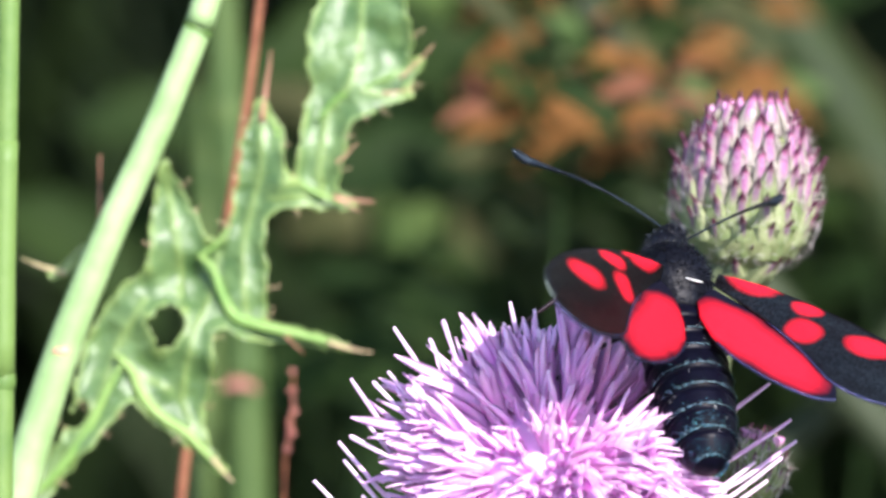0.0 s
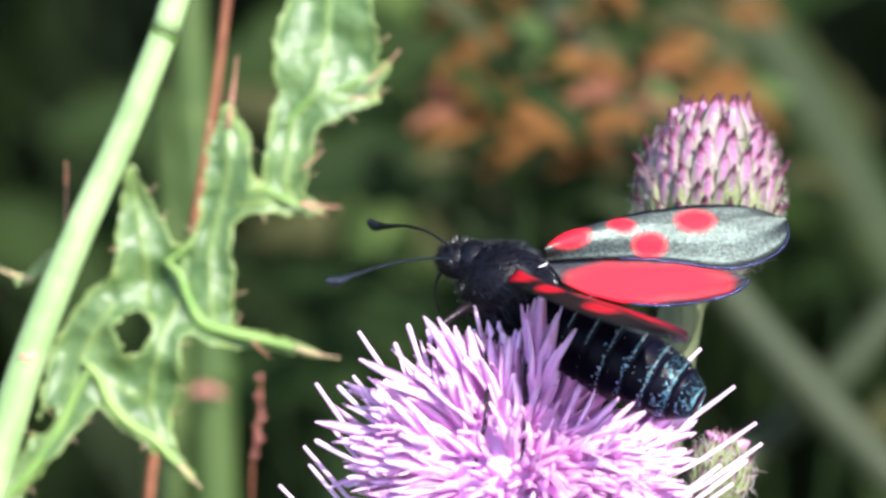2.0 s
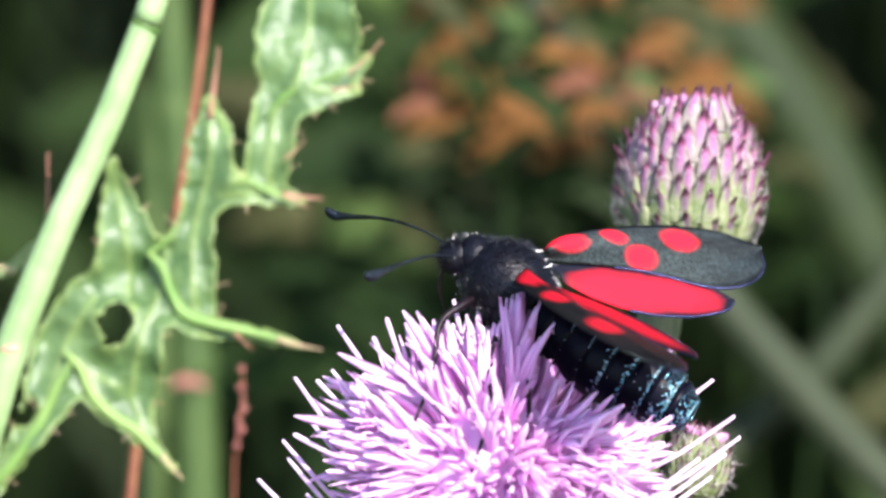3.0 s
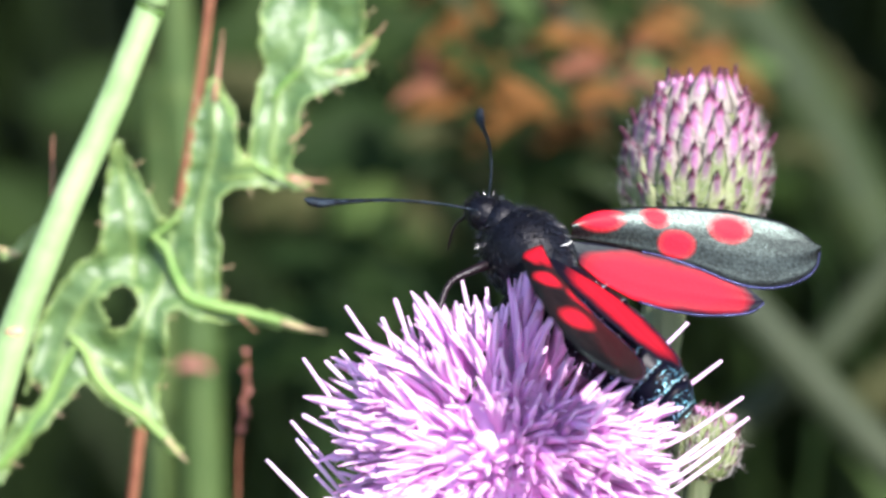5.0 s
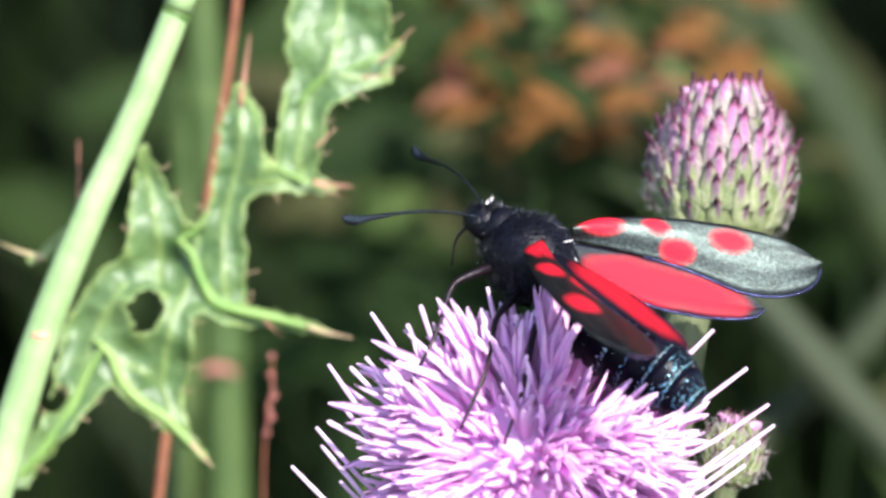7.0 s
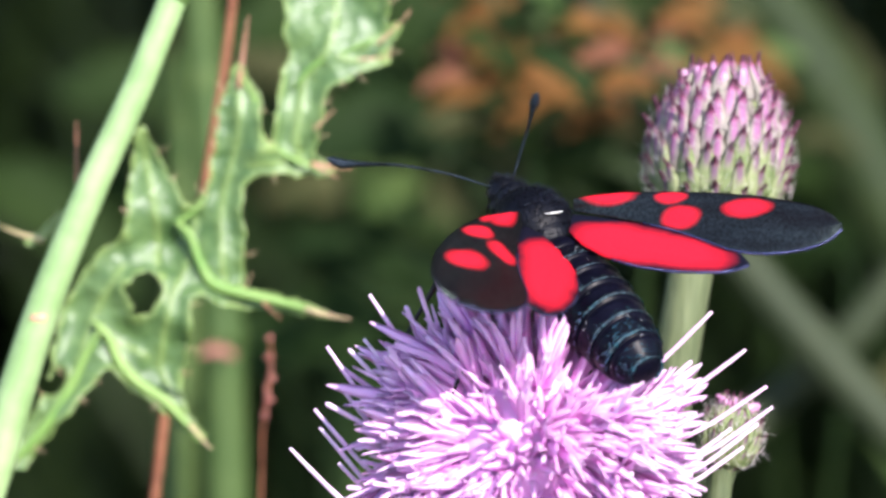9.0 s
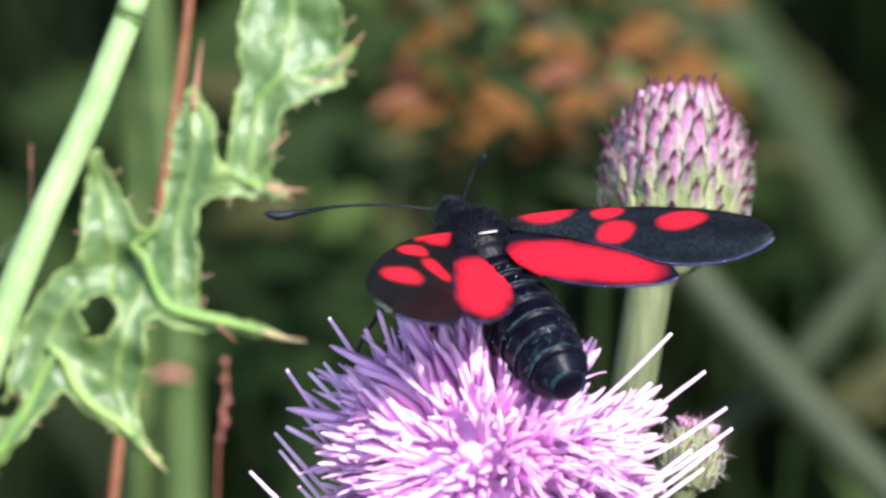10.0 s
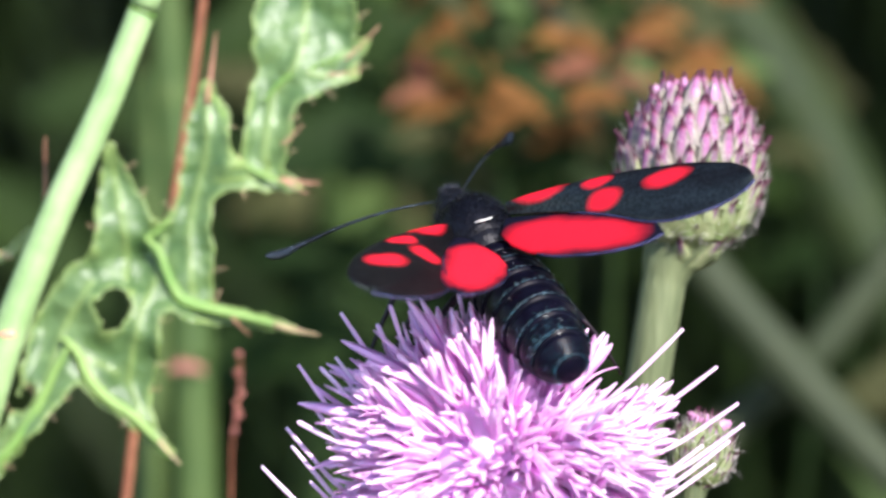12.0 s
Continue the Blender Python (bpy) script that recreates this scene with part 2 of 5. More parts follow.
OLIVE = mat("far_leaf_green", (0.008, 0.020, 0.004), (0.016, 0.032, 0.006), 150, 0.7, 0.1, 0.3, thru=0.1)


# ---- building helpers: all meshes are drawn in millimetres ----
def mesh_of(name, bm, material, smooth=True):
    me = bpy.data.meshes.new(name)
    bmesh.ops.scale(bm, vec=(MM, MM, MM), verts=bm.verts)
    bm.to_mesh(me)
    bm.free()
    me.materials.append(material)
    if smooth:
        me.polygons.foreach_set("use_smooth", [True] * len(me.polygons))
    return me


def part(name, bm, material, parent, label="", m=None, smooth=True):
    me = bm if isinstance(bm, bpy.types.Mesh) else mesh_of(name, bm, material, smooth)
    ob = new(name, me)
    ob.parent = parent
    if m is not None:
        ob.matrix_basis = m
    return tagged(ob, label)


def shift(v, turn=None):
    """Placement in the parent's space: millimetres and a rotation."""
    m = Matrix.Translation(Vector(v) * MM)
    return m @ turn.to_4x4() if turn is not None else m


def thing(name, label, category, group="", at=(0, 0, 0), kind=""):
    """An empty at plate millimetres, axes along the plate."""
    ob = new(name)
    ob.empty_display_size = 0.003
    ob.matrix_basis = PLATE @ shift(at)
    return tagged(ob, label, category, group, kind)


def smooth_line(pts, steps):
    """A smooth line through the points that doesn't overshoot where their spacing changes."""
    pts = [Vector(p) for p in pts]
    n = len(pts)
    gaps = [max(1e-6, (b - a).length) for a, b in zip(pts, pts[1:])]
    ways = [(b - a) / g for a, b, g in zip(pts, pts[1:], gaps)]
    tang = [ways[0]]
    for i in range(1, n - 1):
        w = gaps[i - 1] / (gaps[i - 1] + gaps[i])
        tang.append(ways[i - 1] * (1 - w) + ways[i] * w)
    tang.append(ways[-1])
    out = []
    for i in range(n - 1):
        for k in range(steps):
            t = k / steps
            h = (2 * t ** 3 - 3 * t * t + 1, t ** 3 - 2 * t * t + t, 3 * t * t - 2 * t ** 3, t ** 3 - t * t)
            out.append(pts[i] * h[0] + tang[i] * gaps[i] * h[1] + pts[i + 1] * h[2] + tang[i + 1] * gaps[i] * h[3])
    return out + [pts[-1]]


def tube(bm, pts, radii, sides=8, steps=5, ribs=0.0, close=True):
    """A round rod along a smooth line; radii: one per given point."""
    line = smooth_line(pts, steps)
    rr = []
    for i in range(len(radii) - 1):
        rr += [radii[i] + (radii[i + 1] - radii[i]) * k / steps for k in range(steps)]
    rr.append(radii[-1])
    side = None
    rings = []
    for i, c in enumerate(line):
        t = (line[min(i + 1, len(line) - 1)] - line[max(i - 1, 0)]).normalized()
        if side is None:
            side = t.orthogonal().normalized()
        side = (side - t * side.dot(t)).normalized()
        up = t.cross(side)
        ring = []
        for k in range(sides):
            a = 2 * math.pi * k / sides
            r = rr[i] * (1 + ribs * (k % 2))
            ring.append(bm.verts.new(c + (side * math.cos(a) + up * math.sin(a)) * r))
        rings.append(ring)
    for a, b in zip(rings, rings[1:]):
        for k in range(sides):
            bm.faces.new((a[k], a[(k + 1) % sides], b[(k + 1) % sides], b[k]))
    if close:
        bm.faces.new(rings[0][::-1])
        bm.faces.new(rings[-1])
    return line


def ball(bm, c, r, segs=16, rings=10):
    """An ellipsoid."""
    g = bmesh.ops.create_uvsphere(bm, u_segments=segs, v_segments=rings, radius=1.0)
    for v in g["verts"]:
        v.co = Vector((v.co.x * r[0] + c[0], v.co.y * r[1] + c[1], v.co.z * r[2] + c[2]))
    return g["verts"]


def to_ground(v):
    """The plate point straight below v, on the ground."""
    w = world(v)
    w.z = 0.0
    return (PLATE.inverted() @ w) / MM


def stem(name, label, category, pts, radii, material, sides=10, group="", ribs=0.0, node_at=None):
    """A stalk through plate points that goes on down to the ground."""
    foot = to_ground(pts[0] + (pts[0] - pts[1]).normalized() * 60)
    mid = pts[0] + (pts[0] - pts[1]).normalized() * 55
    base = thing(name, label, category, group, at=foot)
    bm = bmesh.new()
    tube(bm, [Vector((0, 0, 0)), (mid * 0.5 + foot * 0.5) - foot, mid - foot] + [p - foot for p in pts], [radii[0]] * 3 + list(radii), sides, 6, ribs)
    part("stalk", bm, material, base)
    return base, foot


def sheet(bm, pts, widths, cup=0.15, teeth=0, depth=0.0, thick=0.18, face=Vector((0, 0, 1)), curl=0.0, seed=0, across=6):
    """A leaf blade along a smooth line: width given point by point (mm, whole), toothed margins, folded along the middle, with thickness.
    Returns the tooth tips with their outward directions."""
    rnd = random.Random(seed)
    steps = 9
    line = smooth_line(pts, steps)
    ww = []
    for i in range(len(widths) - 1):
        ww += [widths[i] + (widths[i + 1] - widths[i]) * (3 * (k / steps) ** 2 - 2 * (k / steps) ** 3) for k in range(steps)]
    ww.append(widths[-1])
    n = len(line)
    tips, rows = [], []
    phase = [rnd.random(), rnd.random()]
    for i, c in enumerate(line):
        t = (line[min(i + 1, n - 1)] - line[max(i - 1, 0)]).normalized()
        side = t.cross(face).normalized()
        nor = side.cross(t).normalized()
        row = []
        for j in range(across + 1):
            s = 2 * j / across - 1
            w = ww[i] * 0.5
            if teeth and abs(s) > 0.99:
                k = (i / n * teeth + phase[0 if s < 0 else 1]) % 1.0
                w *= 1 + depth * (k * 1.6 - 0.4)
                if k > 1 - teeth / n and 2 < i < n - 2:
                    tips.append((c + side * s * w + nor * abs(s) * cup * w, (side * s + t * 0.5).normalized()))
            wave = 0.05 * ww[i] * math.sin(i * 0.9 + j * 1.3 + seed)
            row.append(c + side * s * w + nor * (abs(s) * cup * w + curl * s * w + wave * abs(s)))
        rows.append((row, nor))
    top = [[bm.verts.new(p + nor * thick * 0.5) for p in row] for row, nor in rows]
    low = [[bm.verts.new(p - nor * thick * 0.5) for p in row] for row, nor in rows]
    for i in range(n - 1):
        for j in range(across):
            bm.faces.new((top[i][j], top[i][j + 1], top[i + 1][j + 1], top[i + 1][j]))
            bm.faces.new((low[i][j], low[i + 1][j], low[i + 1][j + 1], low[i][j + 1]))
        for j in (0, across):
            q = (top[i][j], top[i + 1][j], low[i + 1][j], low[i][j])
            bm.faces.new(q if j == 0 else q[::-1])
    for i in (0, n - 1):
        for j in range(across):
            q = (top[i][j], low[i][j], low[i][j + 1], top[i][j + 1])
            bm.faces.new(q if i == 0 else q[::-1])
    return tips


# ---- ground ----
def ground():
    bm = bmesh.new()
    n, size = 60, 400000.0
    vs = {}
    for i in range(n + 1):
        for j in range(n + 1):
            a, b = 2 * i / n - 1, 2 * j / n - 1
            x, y = a * abs(a) ** 3 * size, b * abs(b) ** 3 * size
            z = 12 * noise.noise((x * 0.004, y * 0.004, 0)) - 14
            vs[i, j] = bm.verts.new((x, y, z))
    for i in range(n):
        for j in range(n):
            bm.faces.new((vs[i, j], vs[i + 1, j], vs[i + 1, j + 1], vs[i, j + 1]))
    ob = new("ground", mesh_of("ground", bm, SOIL))
    tagged(ob, "dark soil under the meadow plants", "ground", kind="structure")


ground()


def meadow(name, label, count, y0, y1, wide, tall, broad, material, seed):
    """Rough growth behind: bent tapering blades rooted in the ground."""
    rnd = random.Random(seed)
    verts, faces = [], []
    for _ in range(count):
        y = rnd.uniform(y0, y1)
        x = rnd.uniform(-wide, wide) * (0.3 + y / y1)
        h = rnd.uniform(0.5, 1.0) * tall
        w = broad * rnd.uniform(0.5, 1.3)
        a, lean = rnd.uniform(0, 2 * math.pi), rnd.uniform(0.05, 0.5) * h
        tw = a + rnd.uniform(1, 2)
        i0 = len(verts)
        for k in range(6):
            s = k / 5
            c = Vector((x + math.cos(a) * lean * s * s, y + math.sin(a) * lean * s * s, h * (s - 0.15 * s * s) - 0.02))
            d = Vector((math.cos(tw), math.sin(tw), 0)) * w * (1 - s ** 2 * 0.97)
            f = Vector((-math.sin(tw), math.cos(tw), 0)) * w * 0.35 * (1 - s)
            verts += [c - d, c + f, c + d]
        for k in range(5):
            for j in (0, 1):
                q = i0 + 3 * k + j
                faces.append((q, q + 1, q + 4, q + 3))
    me = bpy.data.meshes.new(name)
    me.from_pydata([tuple(v) for v in verts], [], faces)
    me.materials.append(material)
    me.polygons.foreach_set("use_smooth", [True] * len(me.polygons))
    return tagged(new(name, me), label, "grass", kind="stuff")


meadow("meadow_grass", "dense meadow grass out of focus, deep shade put into its green", 5000, 0.35, 2.2, 0.8, 0.62, 0.005, GRASS, 3)


def bush():
    """Unseen leafy growth added over the meadow beyond the weeds to keep it in shade."""
    rnd = random.Random(17)
    verts, faces = [], []
    crowns = [(x, 0.95 + 0.2 * math.sin(x * 9), 0.98) for x in (-0.55, 0.1, 0.6)] + [(-0.2, 1.5, 0.95), (-0.3, 0.8, 0.9), (0.35, 0.75, 0.9)]
    while len(verts) < 5 * 20000:
        c = Vector((rnd.uniform(-1.25, 1.25), rnd.uniform(0.26, 2.1), rnd.uniform(0.50, 1.5)))
        # rounded, uneven crowns, closed below
        r = min(math.hypot((c.x - x) / 0.58, (c.y - y) / 0.60, (c.z - z) / (0.50 if c.z > z else 0.62)) for x, y, z in crowns)
        if r + 0.35 * noise.noise(c * 4.5) > 1.0:
            continue
        a, e = rnd.uniform(0, 2 * math.pi), rnd.uniform(-0.7, 0.5)
        w = Vector((math.cos(a) * math.cos(e), math.sin(a) * math.cos(e), math.sin(e)))
        t = w.cross(Vector((rnd.uniform(-.4, .4), rnd.uniform(-.4, .4), 1))).normalized()
        u = t.cross(w)
        L, b = rnd.uniform(0.03, 0.06), rnd.uniform(0.010, 0.018)
        i = len(verts)
        verts += [c, c + w * L * .4 + t * b - u * b * .3, c + w * L * .45, c + w * L * .4 - t * b - u * b * .3, c + w * L - u * b * .4]
        faces += [(i, i + 1, i + 2), (i, i + 2, i + 3), (i + 1, i + 4, i + 2), (i + 2, i + 4, i + 3)]
    me = bpy.data.meshes.new("bush_leaves")
    me.from_pydata([tuple(v) for v in verts], [], faces)
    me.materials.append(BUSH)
    top = tagged(new("bush_leaves", me), "dark leaves of an unseen bush added to shade the meadow", "bush", kind="stuff")
    for x in (-0.55, 0.1, 0.6):
        bm = bmesh.new()
        y = 950 + 200 * math.sin(x * 9)
        tube(bm, [Vector((0, 0, -20)), Vector((15, 10, 300)), Vector((-10, 30, 650)), Vector((30, 0, 1100))], [11, 9, 7, 3], 8, 5)
        ob = new("bush_stem", mesh_of("bush_stem", bm, STEM_RED))
        ob.location = (x, y * MM, 0)
        tagged(ob, "thin dark woody stem of the added shade bush", "bush", "bush stems")


bush()

# ---- stalk with the spiny leaf ----
def spine(parent, tip, way, length, r, material, foot):
    bm = bmesh.new()
    tip, way = Vector(tip), Vector(way).normalized()
    bend = Vector((0, 0.25, 0.1)) * length * 0.4
    tube(bm, [tip - way * length * 0.15 - foot, tip + way * length * 0.5 + bend * 0.3 - foot, tip + way * length + bend - foot], [r, r * 0.55, 0.03], 6, 3)
    part("spine", bm, material, parent)


# strokes of the lobed blade: grid x, y and half width along each lobe
UPPER = [
    [(648, -110, 46), (642, -11, 70), (638, 60, 88), (632, 112, 82), (618, 150, 60), (580, 200, 38), (572, 250, 36), (564, 302, 38), (572, 346, 20), (622, 362, 5)],
    [(640, 160, 18), (690, 172, 9), (726, 166, 3)], [(680, 142, 24), (718, 125, 15), (742, 108, 4)],
    [(465, 188, 8), (464, 240, 32), (462, 305, 36), (450, 350, 32), (438, 392, 27), (430, 450, 36), (432, 515, 38), (438, 566, 26)],
    [(478, 352, 17), (548, 346, 16)],
]
LOWER = [
    [(388, 448, 20), (378, 500, 44), (366, 540, 42), (345, 580, 28), (330, 648, 44), (322, 708, 38), (345, 762, 10)],
    [(405, 548, 22), (440, 578, 15), (510, 592, 13), (566, 604, 8), (612, 615, 3)],
    [(290, 290, 5), (300, 348, 22), (310, 408, 42), (320, 470, 54), (318, 528, 54)],
    [(258, 530, 42), (224, 580, 46), (202, 622, 50), (182, 690, 46), (152, 756, 26), (120, 800, 21), (80, 848, 19), (55, 900, 18)],
]
ARMS = [
    [(222, 640, 20), (255, 690, 15), (286, 738, 13), (330, 764, 13), (366, 802, 9), (394, 832, 4)],
    [(240, 660, 44), (300, 690, 40)], [(148, 446, 9), (120, 474, 7), (92, 487, 4)],
]


# raised ribs and thickened margins: grid x, y and half width
RIBS = [
    [(352, 452, 5), (372, 470, 7), (392, 520, 9), (415, 560, 11), (462, 577, 11), (520, 590, 10), (575, 605, 7), (625, 621, 4)],
    [(205, 628, 5), (228, 650, 8), (250, 700, 9), (285, 738, 10), (330, 768, 10), (368, 808, 7), (396, 840, 5)],
    [(60, 880, 7), (110, 826, 9), (160, 752, 9), (190, 690, 7), (215, 645, 4)],
    [(466, 195, 4), (488, 230, 5), (498, 262, 5), (498, 292, 5), (525, 322, 6), (565, 345, 5), (605, 362, 3)],
    [(352, 455, 5), (384, 432, 4), (402, 402, 2)],
    [(560, 215, 3), (600, 172, 4), (650, 152, 4), (700, 130, 3)],
]


def leaf_field(x, y):
    """How far inside the blade a grid place lies (cells), and how near a lobe's midline."""
    total, axis = 0.0, 1e9
    for line in UPPER + LOWER + ARMS:
        best = -1e9
        for (x0, y0, r0), (x1, y1, r1) in zip(line, line[1:]):
            dx, dy = x1 - x0, y1 - y0
            k = max(0.0, min(1.0, ((x - x0) * dx + (y - y0) * dy) / (dx * dx + dy * dy)))
            d = math.hypot(x - x0 - k * dx, y - y0 - k * dy)
            best = max(best, r0 + (r1 - r0) * k - d)
            axis = min(axis, d)
        total += math.exp(max(-30.0, min(12.0, best / 7.0)))
    f = 7.0 * math.log(total + 1e-9)
    # a torn hole and ragged teeth
    f = min(f, math.hypot((x - 295) / 1.1, y - 575) - 37 + 7 * noise.noise((x * .05, y * .05, 7)), math.hypot((x - 140 - (735 - y) * .4) / .5, y - 735) - 30)
    saw = noise.noise((x * 0.045, y * 0.045, 3.0))
    return f + 5.0 + 5.2 * abs(saw) ** 0.7 * (1 if saw > 0 else -1) * max(0.0, min(1.0, axis / 18)), axis


def leaf(base, foot):
    rnd = random.Random(12)
    step = 5.5
    cols, rows_ = range(0, 140), range(0, 182)
    val, axis = {}, {}
    for i in cols:
        for j in rows_:
            val[i, j], axis[i, j] = leaf_field(20 + i * step, -105 + j * step)
    keep = {k for k, v in val.items() if v > -step * 0.55}

    def slope(i, j):
        g = lambda a, b: val.get((a, b), -40)
        return Vector(((g(i + 1, j) - g(i - 1, j)) / (2 * step), (g(i, j + 1) - g(i, j - 1)) / (2 * step), 0))

    def place(i, j):
        x, y, f = 20 + i * step, -105 + j * step, val[i, j]
        if f < step * 0.5:
            s = slope(i, j)
            q = max(0.15, s.length_squared)
            push = max(-6.0, min(6.0, -f / q))
            x, y = x + s.x * push, y + s.y * push
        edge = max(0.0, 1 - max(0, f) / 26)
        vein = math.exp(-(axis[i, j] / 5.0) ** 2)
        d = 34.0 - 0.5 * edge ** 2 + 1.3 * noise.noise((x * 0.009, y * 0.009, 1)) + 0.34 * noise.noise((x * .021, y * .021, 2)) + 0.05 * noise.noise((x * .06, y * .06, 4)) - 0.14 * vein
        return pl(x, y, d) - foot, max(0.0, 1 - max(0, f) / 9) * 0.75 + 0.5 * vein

    verts, faces, rims, top, low = [], [], [], {}, {}
    for k in sorted(keep):
        p, r = place(*k)
        top[k] = len(verts)
        verts.append(p)
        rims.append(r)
    shift_ = len(verts)
    for k in sorted(keep):
        low[k] = top[k] + shift_
        verts.append(verts[top[k]] - Vector((0, 0, 0.22)))
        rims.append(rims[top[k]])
    sides = {}
    for (i, j) in keep:
        q = [(i, j), (i, j + 1), (i + 1, j + 1), (i + 1, j)]
        if all(c in keep for c in q):
            faces.append([top[c] for c in q])
            faces.append([low[c] for c in reversed(q)])
            for a, b in zip(q, q[1:] + q[:1]):
                if (b, a) in sides:
                    del sides[b, a]
                else:
                    sides[a, b] = 1
    for a, b in sides:
        faces.append([top[b], top[a], low[a], low[b]])
    me = bpy.data.meshes.new("leaf_blade")
    me.from_pydata([tuple(v * MM) for v in verts], [], faces)
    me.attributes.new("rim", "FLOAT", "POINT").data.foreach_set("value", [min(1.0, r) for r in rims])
    me.materials.append(LEAF)
    me.polygons.foreach_set("use_smooth", [True] * len(me.polygons))
    blade = part("leaf_blade", me, None, base, "pale green lobed spiny leaf")
    for line in RIBS:
        bm = bmesh.new()
        tube(bm, [pl(x, y, 33.6) - foot for x, y, r in line], [r * CELL * 1.1 for x, y, r in line], 8, 4)
        part("rib", bm, RIB, blade, "raised yellow-green rib")
    # spines along the margin, and the long ones at the lobes' ends
    edge = sorted({a for a, b in sides})
    taken = []
    for k in rnd.sample(edge, len(edge)):
        p = verts[top[k]] + foot
        gx, gy = 20 + k[0] * step, -105 + k[1] * step
        if len(taken) >= 30 or axis[k] < 16 or math.hypot(gx - 293, gy - 575) < 60 or any((p - o).length < 1.3 for o in taken):
            continue
        s = slope(*k)
        if s.length < 0.1:
            continue
        taken.append(p)
        way = Vector((-s.x, s.y, 0)).normalized() + Vector((0.0, 0.25, 0.2))
        spine(blade, p, way, rnd.uniform(0.4, 0.9), 0.045, rnd.choice((SPINE, SPINE, SPINE, SPINE_RED)), foot)
    for a, b, m in (((465, 200, 18), (480, 98, 18), SPINE_RED), ((590, 610, 17), (660, 633, 16), SPINE), ((380, 818, 17), (414, 860, 16), SPINE), ((105, 482, 18), (36, 464, 18), SPINE),
                    ((600, 352, 18), (664, 364, 18), SPINE_RED)):
        p, q = pl(a[0], a[1], a[2] + 15.5), pl(b[0], b[1], b[2] + 15.5)
        spine(blade, p, q - p, (q - p).length, 0.19, m, foot)


def thistle_stalk():
    pts = [pl(22, 905, 23), pl(118, 600, 23), pl(199, 400, 23), pl(290, 200, 23), pl(330, 100, 23), pl(349, 52, 23)]
    base, foot = stem("thistle_stalk", "smooth pale green thistle stalk with a spiny lobed leaf", "plant", pts, [1.28, 1.12, 1.04, 0.97, 0.94, 0.93], STEM, 18, ribs=0.02)
    bm = bmesh.new()
    tube(bm, [p - foot for p in (pl(347, 57, 23), pl(349, 53, 23), pl(351, 48, 23))], [0.96, 1.03, 0.96], 18, 3)
    part("node", bm, STEM_DARK, base, "dark green joint")
    bm = bmesh.new()
    tube(bm, [p - foot for p in (pl(352, 44, 23), pl(385, -60, 23), pl(420, -170, 24))], [0.95, 0.93, 0.88], 14, 5)
    part("upper_stalk", bm, STEM, base, "paler upper joint of the stalk")
    bm = bmesh.new()
    ball(bm, pl(108, 622, 22) - foot, (0.6, 0.36, 0.2), 10, 8)
    part("scar", bm, SPINE_RED, base, "small pinkish scar")

    leaf(base, foot)
    for a, b in (((684, 165, 4), (737, 163, 4)), ((716, 132, 4), (768, 86, 4)), ((600, 285, 4), (632, 258, 4)), ((176, 385, 4), (177, 284, 4)), ((510, 600, 3), (538, 630, 4)), ((600, 355, 3), (640, 380, 3))):
        p, q = [pl(v[0], v[1], v[2] + 28) for v in (a, b)]
        spine(base, p, q - p, (q - p).length, 0.10, SPINE_RED, foot)
    return base


thistle_stalk()

# ---- other stalks ----
DEEP = 1.55
blade_line = [pl(2, 900, 16), pl(6, 500, 16), pl(14, 60, 16), pl(18, -120, 16)]
grass, low = stem("grass_stalk", "smooth upright green grass stalk", "plant", blade_line, [0.75, 0.75, 0.72, 0.7], STEM_DARK, 12)
bm = bmesh.new()
tube(bm, [pl(4, 690, 16) - low, pl(5, 675, 16) - low, pl(5, 660, 16) - low], [0.74, 0.84, 0.76], 12, 3)
part("node", bm, STEM_DARK, grass)
bm = bmesh.new()
tube(bm, [pl(4, 672, 16) - low, pl(7, 400, 16) - low, pl(11, 250, 16) - low], [0.80, 0.79, 0.77], 12, 4)
part("sheath", bm, STEM_DARK, grass, "leaf sheath wrapped round the stalk")
stem("dry_stalk", "thin reddish brown dry stalk", "plant", [pl(318, 900, 43), pl(348, 660, 43), pl(398, 410, 43), pl(440, 160, 43), pl(468, -60, 43)], [0.37, 0.35, 0.32, 0.31, 0.29], STEM_RED, 8)
